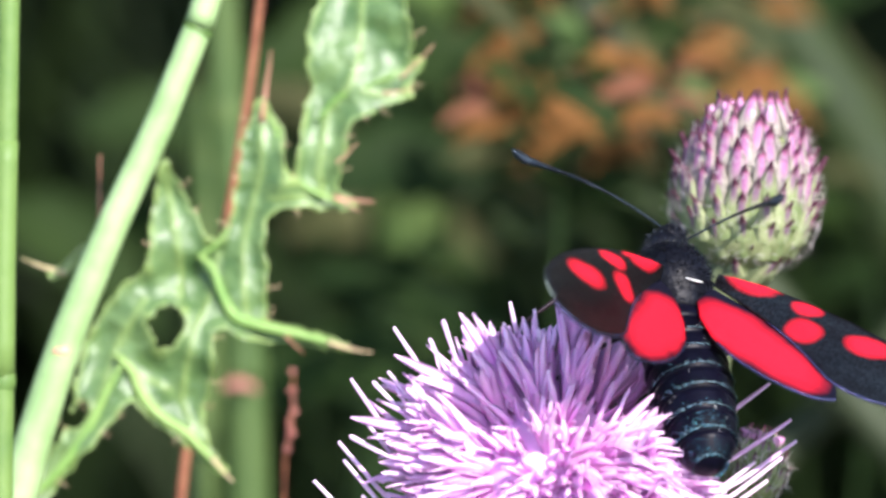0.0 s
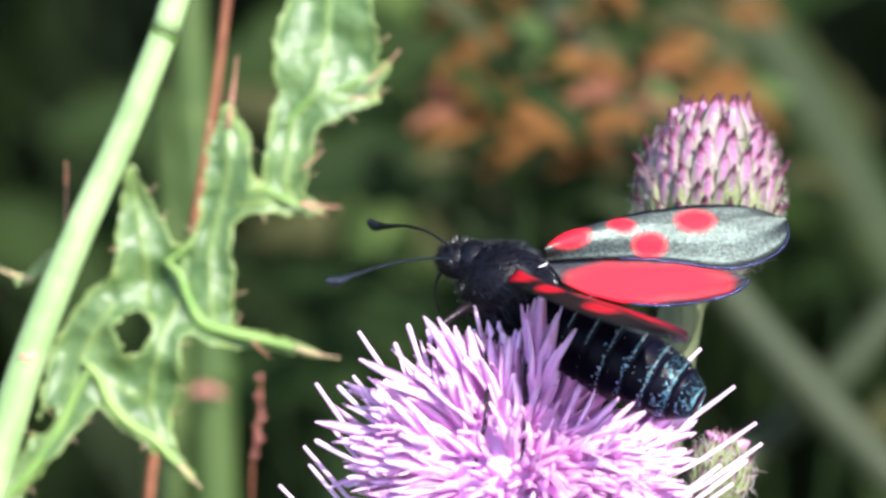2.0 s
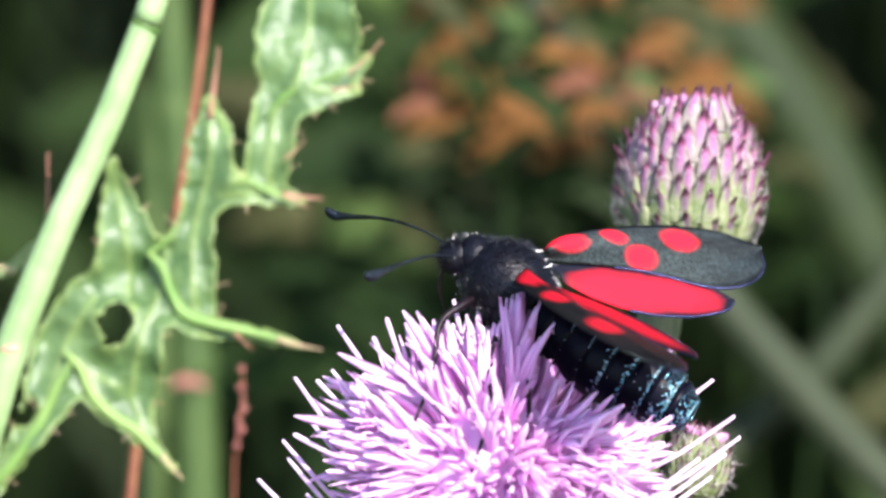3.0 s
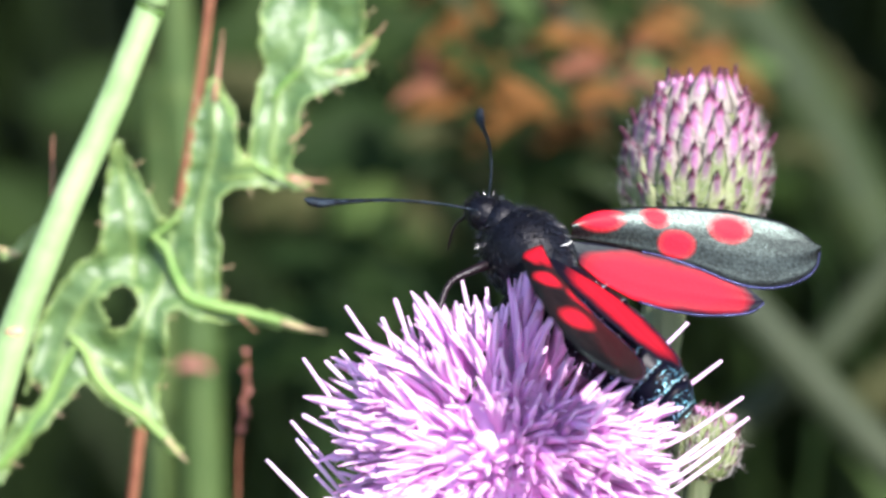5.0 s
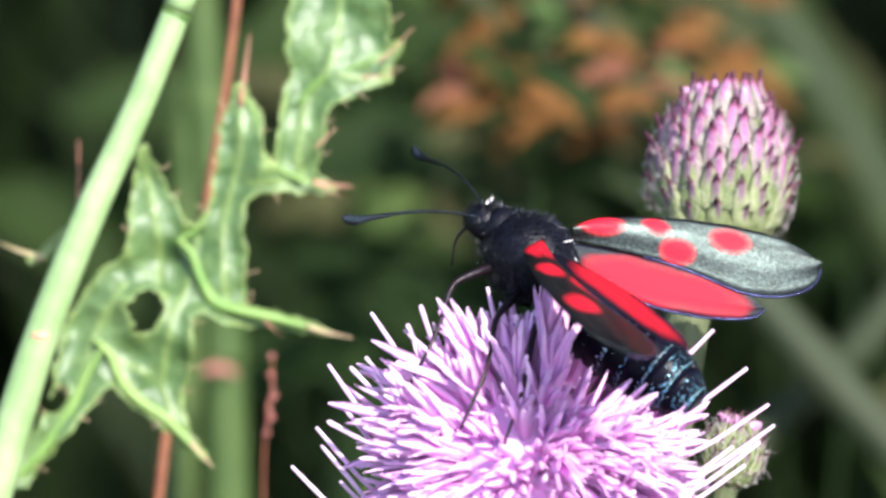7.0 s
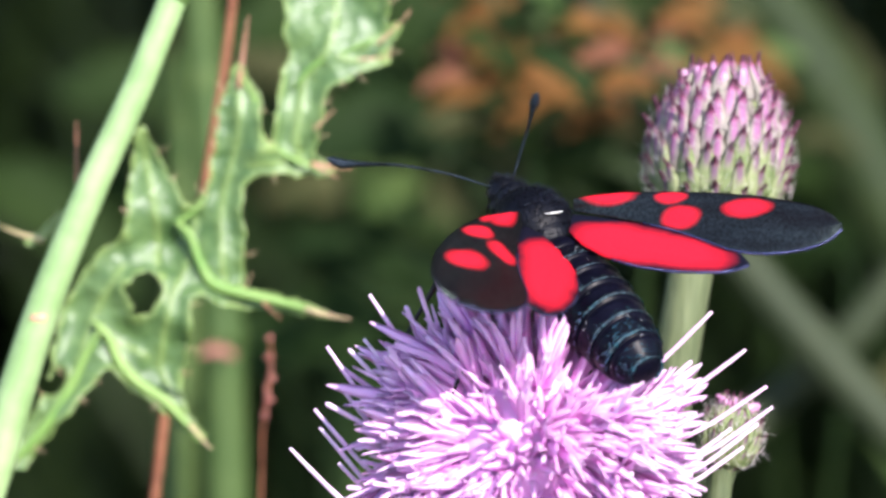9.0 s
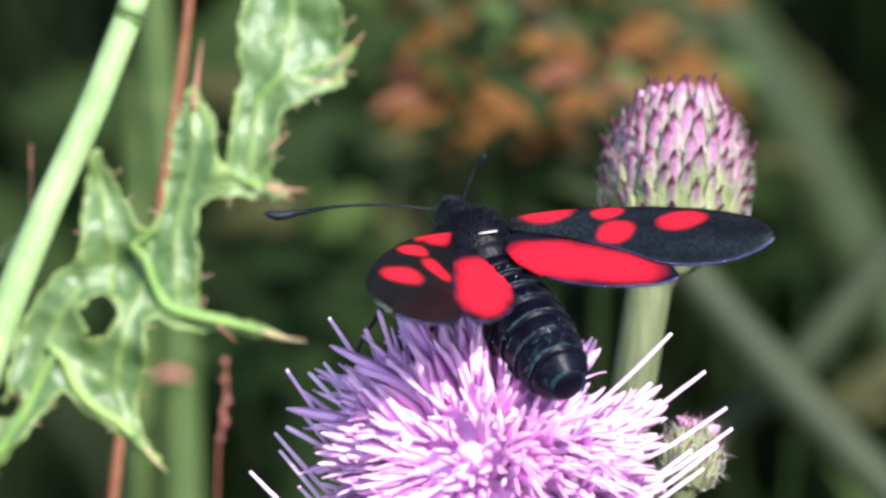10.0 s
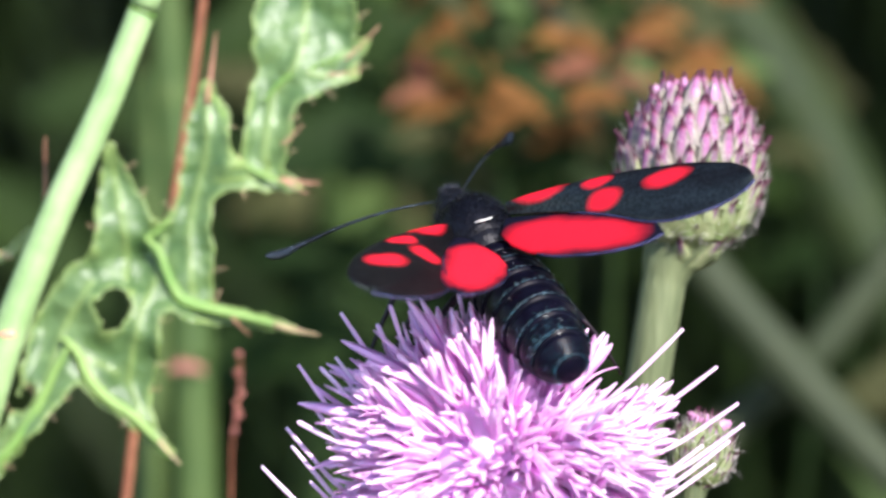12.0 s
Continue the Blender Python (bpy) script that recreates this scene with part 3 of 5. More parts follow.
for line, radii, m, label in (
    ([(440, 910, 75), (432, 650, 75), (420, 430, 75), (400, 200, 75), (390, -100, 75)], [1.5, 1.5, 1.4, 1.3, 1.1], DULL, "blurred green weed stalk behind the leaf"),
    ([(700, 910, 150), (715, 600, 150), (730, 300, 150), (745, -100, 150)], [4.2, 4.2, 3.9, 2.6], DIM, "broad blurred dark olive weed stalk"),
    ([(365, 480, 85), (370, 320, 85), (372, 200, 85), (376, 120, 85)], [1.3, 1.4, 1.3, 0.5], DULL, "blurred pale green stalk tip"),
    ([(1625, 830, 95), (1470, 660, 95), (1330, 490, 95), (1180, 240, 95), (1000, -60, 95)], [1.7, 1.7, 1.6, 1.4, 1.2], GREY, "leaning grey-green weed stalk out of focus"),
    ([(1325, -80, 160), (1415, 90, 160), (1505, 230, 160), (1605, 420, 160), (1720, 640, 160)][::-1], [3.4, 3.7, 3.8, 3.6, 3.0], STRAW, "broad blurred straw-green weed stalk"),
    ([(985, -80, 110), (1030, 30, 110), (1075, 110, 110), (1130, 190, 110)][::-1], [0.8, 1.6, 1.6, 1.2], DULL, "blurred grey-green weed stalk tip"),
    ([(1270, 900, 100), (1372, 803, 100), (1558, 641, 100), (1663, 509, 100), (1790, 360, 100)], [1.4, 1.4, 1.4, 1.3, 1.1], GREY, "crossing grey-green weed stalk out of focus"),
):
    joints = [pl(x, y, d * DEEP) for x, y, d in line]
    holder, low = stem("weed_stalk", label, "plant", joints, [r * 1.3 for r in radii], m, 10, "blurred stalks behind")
    for p, r, q in zip(joints[1:-1], radii[1:-1], joints[2:]):
        bm = bmesh.new()
        tube(bm, [p - low - (q - p).normalized() * 1.5, p - low, p - low + (q - p).normalized() * 1.5], [r * 1.2, r * 1.4, r * 1.2], 10, 2)
        part("node", bm, m, holder)


def catkin():
    """The thin knobbly reddish seed spike."""
    pts = [pl(502, 900, 44), pl(506, 800, 44), pl(516, 740, 44), pl(519, 668, 44)]
    base, foot = stem("seed_spike", "thin knobbly reddish seed spike", "plant", pts, [0.10, 0.10, 0.10, 0.08], STEM_RED, 6)
    rnd = random.Random(5)
    line = smooth_line(pts[1:], 8)
    for p in line[::2]:
        bm = bmesh.new()
        ball(bm, p - foot + Vector((rnd.uniform(-.2, .2), rnd.uniform(-.4, .4), 0)), (rnd.uniform(.16, .36), 0.26, rnd.uniform(.3, .6)), 8, 6)
        part("seed", bm, SEED, base)


catkin()


def weed(name, label, root, leaves, material, group, seed, size=(16, 9)):
    """A withered weed: a thin stalk with drooping leaves at the given grid places."""
    rnd = random.Random(seed)
    pts = [pl(x, y, d * DEEP) for x, y, d in root]
    size = (size[0] * 1.75, size[1] * 1.05)
    base, foot = stem(name, label, "plant", pts, [0.5] * len(pts), OLIVE, 6, group)
    for x, y, d, s, m in leaves:
        a = rnd.uniform(-0.6, 0.6) + (0 if rnd.random() < .5 else math.pi)
        c = pl(x, y, d * DEEP)
        way = Vector((math.cos(a), math.sin(a) * 0.6 - 0.2, rnd.uniform(-.4, .4)))
        L = size[0] * s
        bm = bmesh.new()
        sheet(bm, [c - way * L * 0.5 - foot, c - way * L * 0.15 + Vector((0, 3 * s, 0)) - foot, c + way * L * 0.2 + Vector((0, 2 * s, 0)) - foot, c + way * L * 0.55 - Vector((0, 4 * s, 0)) - foot],
              [size[1] * s * 0.3, size[1] * s, size[1] * s * 0.8, 0.4], 0.2, 6, 0.15, 0.3, Vector((rnd.uniform(-.4, .4), rnd.uniform(.2, .9), 0.8)).normalized(), seed=rnd.randint(0, 99))
        part("leaf", bm, m, base)
        near = min(pts, key=lambda p: (p - c).length)
        bm = bmesh.new()
        tube(bm, [near - foot, (near + c) * 0.5 - foot + Vector((0, 1, 0)), c - foot], [0.3, 0.25, 0.25], 5, 3)
        part("leaf_stalk", bm, OLIVE, base)


def clump(seed, x0, x1, y0, y1, d, n, kinds, size):
    """Places for a clump of small leaves."""
    rnd = random.Random(seed)
    return [(rnd.uniform(x0, x1), rnd.uniform(y0, y1), d * rnd.uniform(0.85, 1.2), size * rnd.uniform(0.6, 1.3), rnd.choice(kinds)) for _ in range(n)]


weed("withered_weed", "withered weed with ochre and rose leaves out of focus", [(980, 560, 80), (985, 330, 80), (960, 180, 80), (900, 20, 80)],
     [(828, 205, 75, .15, ROSE), (905, 230, 80, .36, OCHRE), (960, 195, 80, .36, OCHRE), (1000, 225, 80, .34, OCHRE)] + clump(3, 840, 1060, -20, 290, 80, 24, (OCHRE, OCHRE, ROSE, TAN, OLIVE, OLIVE), 0.19), OCHRE, "withered weeds", 11)
weed("withered_weed", "withered weed with ochre and rose leaves out of focus", [(1180, 560, 85), (1190, 300, 85), (1200, 120, 85), (1215, -40, 85)],
     [(1110, 165, 80, .2, ROSE), (1190, 200, 80, .22, ROSE)] + clump(4, 1080, 1330, -20, 230, 85, 26, (OCHRE, TAN, OCHRE, OLIVE, ROSE, TAN), 0.19), OCHRE, "withered weeds", 12)
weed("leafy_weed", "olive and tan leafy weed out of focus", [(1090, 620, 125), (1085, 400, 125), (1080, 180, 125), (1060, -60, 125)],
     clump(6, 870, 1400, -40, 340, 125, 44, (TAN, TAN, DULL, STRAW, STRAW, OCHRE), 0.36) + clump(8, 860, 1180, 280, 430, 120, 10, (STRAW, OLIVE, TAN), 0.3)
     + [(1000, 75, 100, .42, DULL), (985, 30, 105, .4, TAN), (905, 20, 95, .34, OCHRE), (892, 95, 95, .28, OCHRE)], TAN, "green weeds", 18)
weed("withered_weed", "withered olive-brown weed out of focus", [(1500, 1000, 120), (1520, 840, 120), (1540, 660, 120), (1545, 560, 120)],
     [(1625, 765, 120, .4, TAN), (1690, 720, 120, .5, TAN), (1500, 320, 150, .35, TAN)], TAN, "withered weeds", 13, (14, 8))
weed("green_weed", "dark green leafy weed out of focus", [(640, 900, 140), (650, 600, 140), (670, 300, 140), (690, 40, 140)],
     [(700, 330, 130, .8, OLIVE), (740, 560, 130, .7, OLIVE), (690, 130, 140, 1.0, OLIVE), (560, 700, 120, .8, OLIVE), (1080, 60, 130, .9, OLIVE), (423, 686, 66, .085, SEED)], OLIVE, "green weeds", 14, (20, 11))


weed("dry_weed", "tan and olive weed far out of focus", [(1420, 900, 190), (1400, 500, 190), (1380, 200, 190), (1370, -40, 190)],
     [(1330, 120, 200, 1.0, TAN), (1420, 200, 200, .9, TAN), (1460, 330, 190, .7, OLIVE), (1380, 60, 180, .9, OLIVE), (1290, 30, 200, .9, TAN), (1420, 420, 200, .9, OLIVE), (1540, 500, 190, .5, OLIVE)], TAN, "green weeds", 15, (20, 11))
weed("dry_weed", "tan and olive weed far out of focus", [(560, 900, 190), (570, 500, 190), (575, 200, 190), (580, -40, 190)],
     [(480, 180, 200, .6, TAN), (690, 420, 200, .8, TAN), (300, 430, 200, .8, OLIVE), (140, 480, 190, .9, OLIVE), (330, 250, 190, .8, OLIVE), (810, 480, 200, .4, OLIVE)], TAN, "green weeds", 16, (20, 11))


# ---- thistle flower in bloom ----
def floret_meshes(rnd):
    """Slender tubes that split into five narrow ribbons, each with its blunt pale style."""
    out = []
    for v in range(26):
        inner = v > 13
        L = rnd.uniform(4.5, 5.5)
        bend = rnd.uniform(1.1, 2.7) if inner else rnd.uniform(0.5, 2.0)
        side = rnd.uniform(-0.5, 0.5)
        at = lambda s: Vector((bend * s * s, side * s * s, L * s))
        bm = bmesh.new()
        tube(bm, [at(0), at(0.4), at(0.8), at(1.0)], [0.12, 0.15, 0.21, 0.27], 7, 2, close=False)
        for k in range(5):
            a = 2 * math.pi * k / 5 + rnd.uniform(-.35, .35)
            o = Vector((math.cos(a), math.sin(a), 0))
            t = Vector((-math.sin(a), math.cos(a), 0))
            open_ = rnd.uniform(0.3, 1.5) if inner else rnd.uniform(0.2, 1.3)
            twist = rnd.uniform(-.4, .4)
            roll = rnd.uniform(-.6, .6)
            reach = rnd.uniform(2.8, 4.2) if inner else rnd.uniform(3.0, 4.3)
            flop = 1.15 if inner else 0.7
            c = at(0.98)
            rows = []
            for s, w in ((0, .22), (0.2, .33), (0.45, .37), (0.7, .33), (0.9, .20), (1.0, .05)):
                w *= 1.22 if inner else 1.0
                t2 = t * math.cos(roll * s) + o * math.sin(roll * s)
                p = c + o * (0.22 + open_ * s * s) + t * twist * s * s + Vector((bend * flop * (s + (.45 * s * s if inner else 0)), side * .7 * s, reach * s * (1 - .13 * s * open_)))
                rows.append([bm.verts.new(p - t2 * w + o * .08), bm.verts.new(p + o * 0.03), bm.verts.new(p + t2 * w + o * .08), bm.verts.new(p - o * 0.05)])
            for a_, b_ in zip(rows, rows[1:]):
                for j in range(4):
                    bm.faces.new((a_[j], a_[(j + 1) % 4], b_[(j + 1) % 4], b_[j]))
        petal = mesh_of("floret", bm, PETAL)
        bm = bmesh.new()
        e = L + (rnd.uniform(2.2, 3.4) if inner else rnd.uniform(3.4, 5.4))
        k = (e / L) ** 2
        tip = Vector((bend * k * 0.8 + rnd.uniform(-.2, .3), side * k * 0.6, e))
        neck = at(1.0).lerp(tip, 0.5) - Vector((.22, 0, 0))
        tube(bm, [at(0.7), at(1.0), neck, tip.lerp(neck, 0.05), tip], [0.09, 0.11, 0.13, 0.15, 0.08], 7, 3)
        out.append((petal, mesh_of("style", bm, STYLE)))
    return out


# grid places to which the longest styles reach, and how far they sag on the way
LONG_STYLES = [(554, 853, 1.3), (598, 784, 1.1), (607, 816, 1.2), (620, 672, 1.0), (696, 580, .4), (686, 659, .5), (700, 690, .7), (596, 897, 1.2), (640, 740, .9),
               (903, 535, 0), (947, 548, .1), (1366, 680, .3), (1404, 745, .5), (1414, 782, .7), (1306, 612, .2), (1362, 853, .8), (1340, 820, .7), (1388, 812, .8), (640, 880, 1.1)]
FLOWER_AT = pl(976, 872, 1.4)
FLOWER_AXIS = Vector((0.03, 0.42, 0.91)).normalized()


def flower():
    rnd = random.Random(21)
    base = thing("thistle_flower", "fully open pink-mauve thistle flower head", "flower", at=FLOWER_AT)
    foot = to_ground(FLOWER_AT) - FLOWER_AT
    bm = bmesh.new()
    tube(bm, [foot, foot * 0.4, Vector((0, -40, -14)), Vector((0, -9, -7))], [1.4, 1.3, 1.1, 1.1], 12, 8)
    part("stalk", bm, STEM, base)
    bm = bmesh.new()
    tube(bm, [Vector((0, -9.5, -7.5)), Vector((0, -7, -6.6)), Vector((0, -4, -4.4)), Vector((0, -0.9, -1.5)), Vector((0, 0.2, -.4))], [1.2, 3.2, 4.0, 3.0, 1.0], 18, 3)
    part("cup", bm, CORE, base, "green scaly cup")
    kinds = floret_meshes(rnd)
    tip = FLOWER_AXIS
    e1 = tip.orthogonal().normalized()
    e2 = tip.cross(e1)
    # filler dome in place of packed tubes, added to brighten gaps between florets
    bm = bmesh.new()
    for v in ball(bm, (0, 0, 0), (1, 1, 1), 36, 24):
        d = v.co.normalized()
        v.co = (d - tip * min(0.0, d.dot(tip)) * 0.6) * (6.1 + 0.5 * max(0.0, d.dot(tip)) ** 3 + 0.7 * noise.noise(d * 9))
    part("floret_bed", bm, PETAL, base, "pink filler dome for the packed floret tubes, brightening the gaps")
    n = 265
    for i in range(n + 75):
        # the middle is packed closer
        c = 1 - (1 - math.cos(radians(90))) * (i + 0.5) / n if i < n else 1 - 0.20 * (i - n + 0.5) / 75
        a = math.acos(c) + rnd.uniform(-.07, .07)
        b = i * 2.39996 + rnd.uniform(-.15, .15)
        way = tip * math.cos(a) + (e1 * math.cos(b) + e2 * math.sin(b)) * math.sin(a)
        # the moth's weight presses the florets under it down and forwards
        press = float(np.interp(way.x * 9.6, (-9, -6, -4, -2.5, -0.5, 1, 2.5, 4, 6, 8, 10), (5.2, 6.5, 7.4, 7.8, 7.4, 6.7, 5.6, 4.8, 3.9, 2.5, 1.8))) / 9.6
        if way.z <= 0.05:
            press = max(press, float(np.interp(way.x * 9.6, (1, 4, 8), (1.0, 0.92, 0.72))))
        if way.y > press:
            low = press - rnd.uniform(0, .12)
            way = Vector((way.x, low, math.copysign(math.sqrt(max(0.01, 1 - way.x ** 2 - low ** 2)), way.z + 0.1))).normalized()
        # the inner florets flop outwards, the outer ones turn their curve to the light
        inside = a < radians(62) + rnd.uniform(-.2, .2)
        x = (way - tip * way.dot(tip)).normalized() * (1.0 if a > 0.3 else 0.3) if inside else Vector((0, 1, 0.3))
        if way.x > 0.12 and way.y + 0.3 * x.y > press:
            x = Vector((x.x, -0.9, 0.3))
        x = x + Vector((rnd.uniform(-.6, .6), rnd.uniform(-.6, .6), rnd.uniform(-.6, .6)))
        z = way
        x = (x - z * x.dot(z)).normalized()
        turn = Matrix((x, z.cross(x), z)).transposed()
        s = rnd.uniform(0.90, 1.08) if a > 0.5 else rnd.uniform(0.80, 0.95)
        petal, style = kinds[14 + rnd.randrange(12) if inside and a > 0.30 else rnd.randrange(14)]
        m = shift(way * rnd.uniform(0.5, 1.2) + (e1 * rnd.uniform(-1, 1) + e2 * rnd.uniform(-1, 1)) * (1.2 if a < 0.5 else 0.2), turn) @ Matrix.Diagonal((s, s, s, 1))
        f = part("floret", petal, None, base, m=m)
        if rnd.random() < (0.3 if inside else 0.55) and not (way.x > -0.05 and way.y > press - 0.25):
            part("style", style, None, f)
    for x, y, sag in LONG_STYLES:
        end = pl(x, y, -0.4) - Vector((FLOWER_AT.x, FLOWER_AT.y, 0))
        low = Vector((0, -sag * 3.2, 0))
        bm = bmesh.new()
        tube(bm, [end * 0.25 + low * .6, end * 0.5 + low, end * 0.72 + low * 0.85, end * 0.9 + low * 0.33, end], [0.11, 0.13, 0.14, 0.14, 0.10], 7, 4)
        part("style", bm, STYLE, base, "long pale curving style")
    return base


FLOWER = flower()


# ---- thistle buds ----
def bract_mesh(material, hook):
    """A scale that hugs the bud, drawn out into a small dark hooked point."""
    bm = bmesh.new()
    rows = []
    for s, w in ((0, .66), (.2, .74), (.4, .70), (.58, .56), (.72, .40), (.82, .26), (.90, .17), (1.0, .02)):
        z = 3.3 * s
        lift = hook * max(0, s - 0.66) ** 1.3 * 4.2 - 0.34 * s * s
        rows.append([bm.verts.new((w * c, 0.16 * (1 - abs(c)) ** 1.5 + lift - 0.20 * c * c * w, z)) for c in (-1, -.5, 0, .5, 1)]
                    + [bm.verts.new((0, lift - 0.12, z))])
    for a, b in zip(rows, rows[1:]):
        for j in range(4):
            bm.faces.new((a[j], b[j], b[j + 1], a[j + 1]))
        bm.faces.new((a[4], b[4], b[5], a[5]))
        bm.faces.new((a[5], b[5], b[0], a[0]))
    return mesh_of("bract", bm, material)


def bud(name, label, at, height, girth, lean, rows, seed, stalk):
    rnd = random.Random(seed)
    base = thing(name, label, "flower bud", at=at)
    low = to_ground(at + stalk[-1]) - at
    bm = bmesh.new()
    r = girth * 0.5
    tube(bm, [low, low * 0.3 + stalk[-1] * 0.7, stalk[-1], *stalk[-2::-1], Vector((0, 0.6, 0))], [1.1, 1.0, *[0.13 * girth if girth > 6 else 0.7] * (len(stalk) - 1), 0.17 * girth, 0.24 * girth], 24, 6, ribs=0.18)
    part("stalk", bm, STEM_BUD, base, "pale green ribbed stalk")
    up = Vector((lean, 1, 0.06)).normalized()
    sx = Vector((1, -lean, 0)).normalized()
    sz = sx.cross(up)
    prof = lambda s: r * float(np.interp(s, (-.10, -.04, 0, .05, .12, .25, .42, .6, .78, .9, 1), (.26, .34, .50, .72, .88, .98, 1, .95, .78, .55, .30)))
    bm = bmesh.new()
    steps = (-.06, -.02, .03, .08, .15, .3, .5, .7, .85, .94)
    tube(bm, [up * height * s for s in steps], [prof(s) * 0.90 for s in steps], 28, 3)
    part("core", bm, CORE, base)
    green, mauve = [bract_mesh(BRACT, h) for h in (.2, .5)], [bract_mesh(BRACT_PINK if girth > 6 else BRACT, h) for h in (.2, .6)]
    for i in range(rows):
        s = -0.07 + 0.92 * i / (rows - 1) + rnd.uniform(-.004, .004)
        n = max(7, round(2 * math.pi * prof(s) / (1.62 * girth / 9)))
        for k in range(n):
            a = 2 * math.pi * (k + 0.5 * (i % 2)) / n + rnd.uniform(-.07, .07)
            out = sx * math.cos(a) + sz * math.sin(a)
            p = up * height * (s - 0.05) + out * prof(s - 0.05) * 0.90
            q = up * height * (s + 0.22) + out * (prof(min(.97, s + 0.22)) + 0.018 * girth)
            z = (q - p).normalized()
            y = (out - z * out.dot(z)).normalized()
            turn = Matrix((y.cross(z), y, z)).transposed() @ Matrix.Rotation(rnd.uniform(-.13, .13), 3, "Y")
            size = rnd.uniform(0.9, 1.1) * (0.86 + 0.30 * max(0, s) - 1.4 * max(0, s - 0.66)) * girth / 9
            me = rnd.choice(green if s < 0.38 + rnd.uniform(-.08, .08) else mauve)
            part("bract", me, None, base, m=shift(p + up * rnd.uniform(-.012, .012) * height, turn) @ Matrix.Diagonal((size, size, size, 1)))
    verts, faces = [], []
    for _ in range(int(85 * girth)):
        a, h = rnd.uniform(0, 2 * math.pi), rnd.uniform(0.0, 0.9)
        out = sx * math.cos(a) + sz * math.sin(a)
        p = up * height * h + out * (prof(h) + 0.02 * girth)
        w = (up * rnd.gauss(.5, .6) + out.cross(up) * rnd.gauss(0, .8) + out * rnd.uniform(0.05, 0.5)).normalized()
        t = w.cross(out).normalized() * 0.022
        q = p + w * rnd.uniform(0.35, 1.0)
        i = len(verts)
        verts += [p + t, p - t, p + out * 0.03, q]
        faces += [(i, i + 1, i + 3), (i + 1, i + 2, i + 3), (i + 2, i, i + 3)]
    me = bpy.data.meshes.new("wool")
    me.from_pydata([tuple(v * MM) for v in verts], [], faces)
    me.materials.append(WOOL)
    tagged(part("wool", me, None, base, "fine pale cobwebby hairs"), kind="stuff")
    for k in range(26):
        a, e = rnd.uniform(0, 2 * math.pi), math.sqrt(rnd.random()) * r * 0.5
        out = sx * math.cos(a) + sz * math.sin(a)
        p = up * height * 0.84 + out * e * 1.1
        bm = bmesh.new()
        tube(bm, [p, p + up * height * 0.09 + out * 0.1, p + up * height * rnd.uniform(.12, .18) * (1 - .3 * e / r) + out * 0.25], [0.2, 0.26, 0.12], 6, 2)
        part("floret_tip", bm, PETAL_TIP, base, "deep pink floret tip")
    return base


BUD_AT = pl(1312, 470, 19)
BUD = bud("thistle_bud", "closed thistle bud with mauve-tipped green scales", BUD_AT, 10.4, 9.3, 0.06, 11, 31,
          [Vector((-1.0, -0.9, 0)), Vector((-1.4, -2.2, 0)), Vector((-1.75, -4.2, -0.2)), Vector((-2.1, -6.4, -0.4)), Vector((-3.2, -14, -2))])
SMALL_AT = pl(1322, 885, 11)
SMALL = bud("thistle_bud", "small green thistle bud half hidden behind the flower", SMALL_AT, 4.3, 4.1, 0.22, 6, 32,
            [Vector((-0.2, -1.0, 0)), Vector((-0.8, -5, -0.5)), Vector((-1.6, -12, -2))])


# ---- burnet moth ----
def curve_at(table, u):
    us = [p[0] for p in table]
    return float(np.interp(u, us, [p[1] for p in table]))


def wing(name, sign, lead, trail, span, material, parent, z, camber, label):
    """A wing spread to one side: chord edges by table, in the wing's own space."""
    bm = bmesh.new()
    n, across = 34, 10
    grid = []
    for i in range(n + 1):
        s = 1 - (1 - i / n) ** 1.6
        u = span * s
        v0, v1 = curve_at(lead, u), curve_at(trail, u)
        row = []
        for j in range(across + 1):
            t = j / across
            v = v0 + (v1 - v0) * t
            h = z + camber * math.sin(math.pi * min(1, t * 1.1)) * (1 - 0.4 * s) + 0.05 * math.sin(j * 2.2) * s
            row.append(Vector((-v, sign * u, h)))
        grid.append(row)
    top = [[bm.verts.new(p + Vector((0, 0, 0.04))) for p in r] for r in grid]
    low = [[bm.verts.new(p - Vector((0, 0, 0.04))) for p in r] for r in grid]
    for i in range(n):
        for j in range(across):
            q = (top[i][j], top[i][j + 1], top[i + 1][j + 1], top[i + 1][j])
            w = (low[i][j], low[i + 1][j], low[i + 1][j + 1], low[i][j + 1])
            bm.faces.new(q if sign < 0 else q[::-1])
            bm.faces.new(w if sign < 0 else w[::-1])
        for j in (0, across):
            bm.faces.new((top[i][j], top[i + 1][j], low[i + 1][j], low[i][j]))
    bmesh.ops.recalc_face_normals(bm, faces=bm.faces)
    ob = part(name, bm, material, parent, label)
    bm = bmesh.new()
    edge = [grid[i][across] for i in range(6, n + 1)]
    tube(bm, edge[::3] + [edge[-1]], [0.09] * (len(edge[::3]) + 1), 5, 2)
    part("fringe", bm, FRINGE, ob, "violet-blue fringe")
    return ob


FORE_LEAD = [(0, -.4), (1, -1.1), (2.5, -1.6), (5, -1.8), (8, -1.75), (11, -1.4), (13, -.85), (14.4, -.3), (15.5, .6), (16.1, 1.8)]
FORE_TRAIL = [(0, .4), (2.4, 1.0), (5.7, 2.0), (8, 3.2), (9.5, 4.15), (10.8, 4.6), (12.2, 4.65), (13.6, 4.35), (14.8, 3.75), (15.6, 3.0), (16.1, 2.0)]
HIND_LEAD = [(0, .5), (3, 1.0), (7, 2.2), (9.5, 3.6), (10.6, 4.6), (11.1, 5.5)]
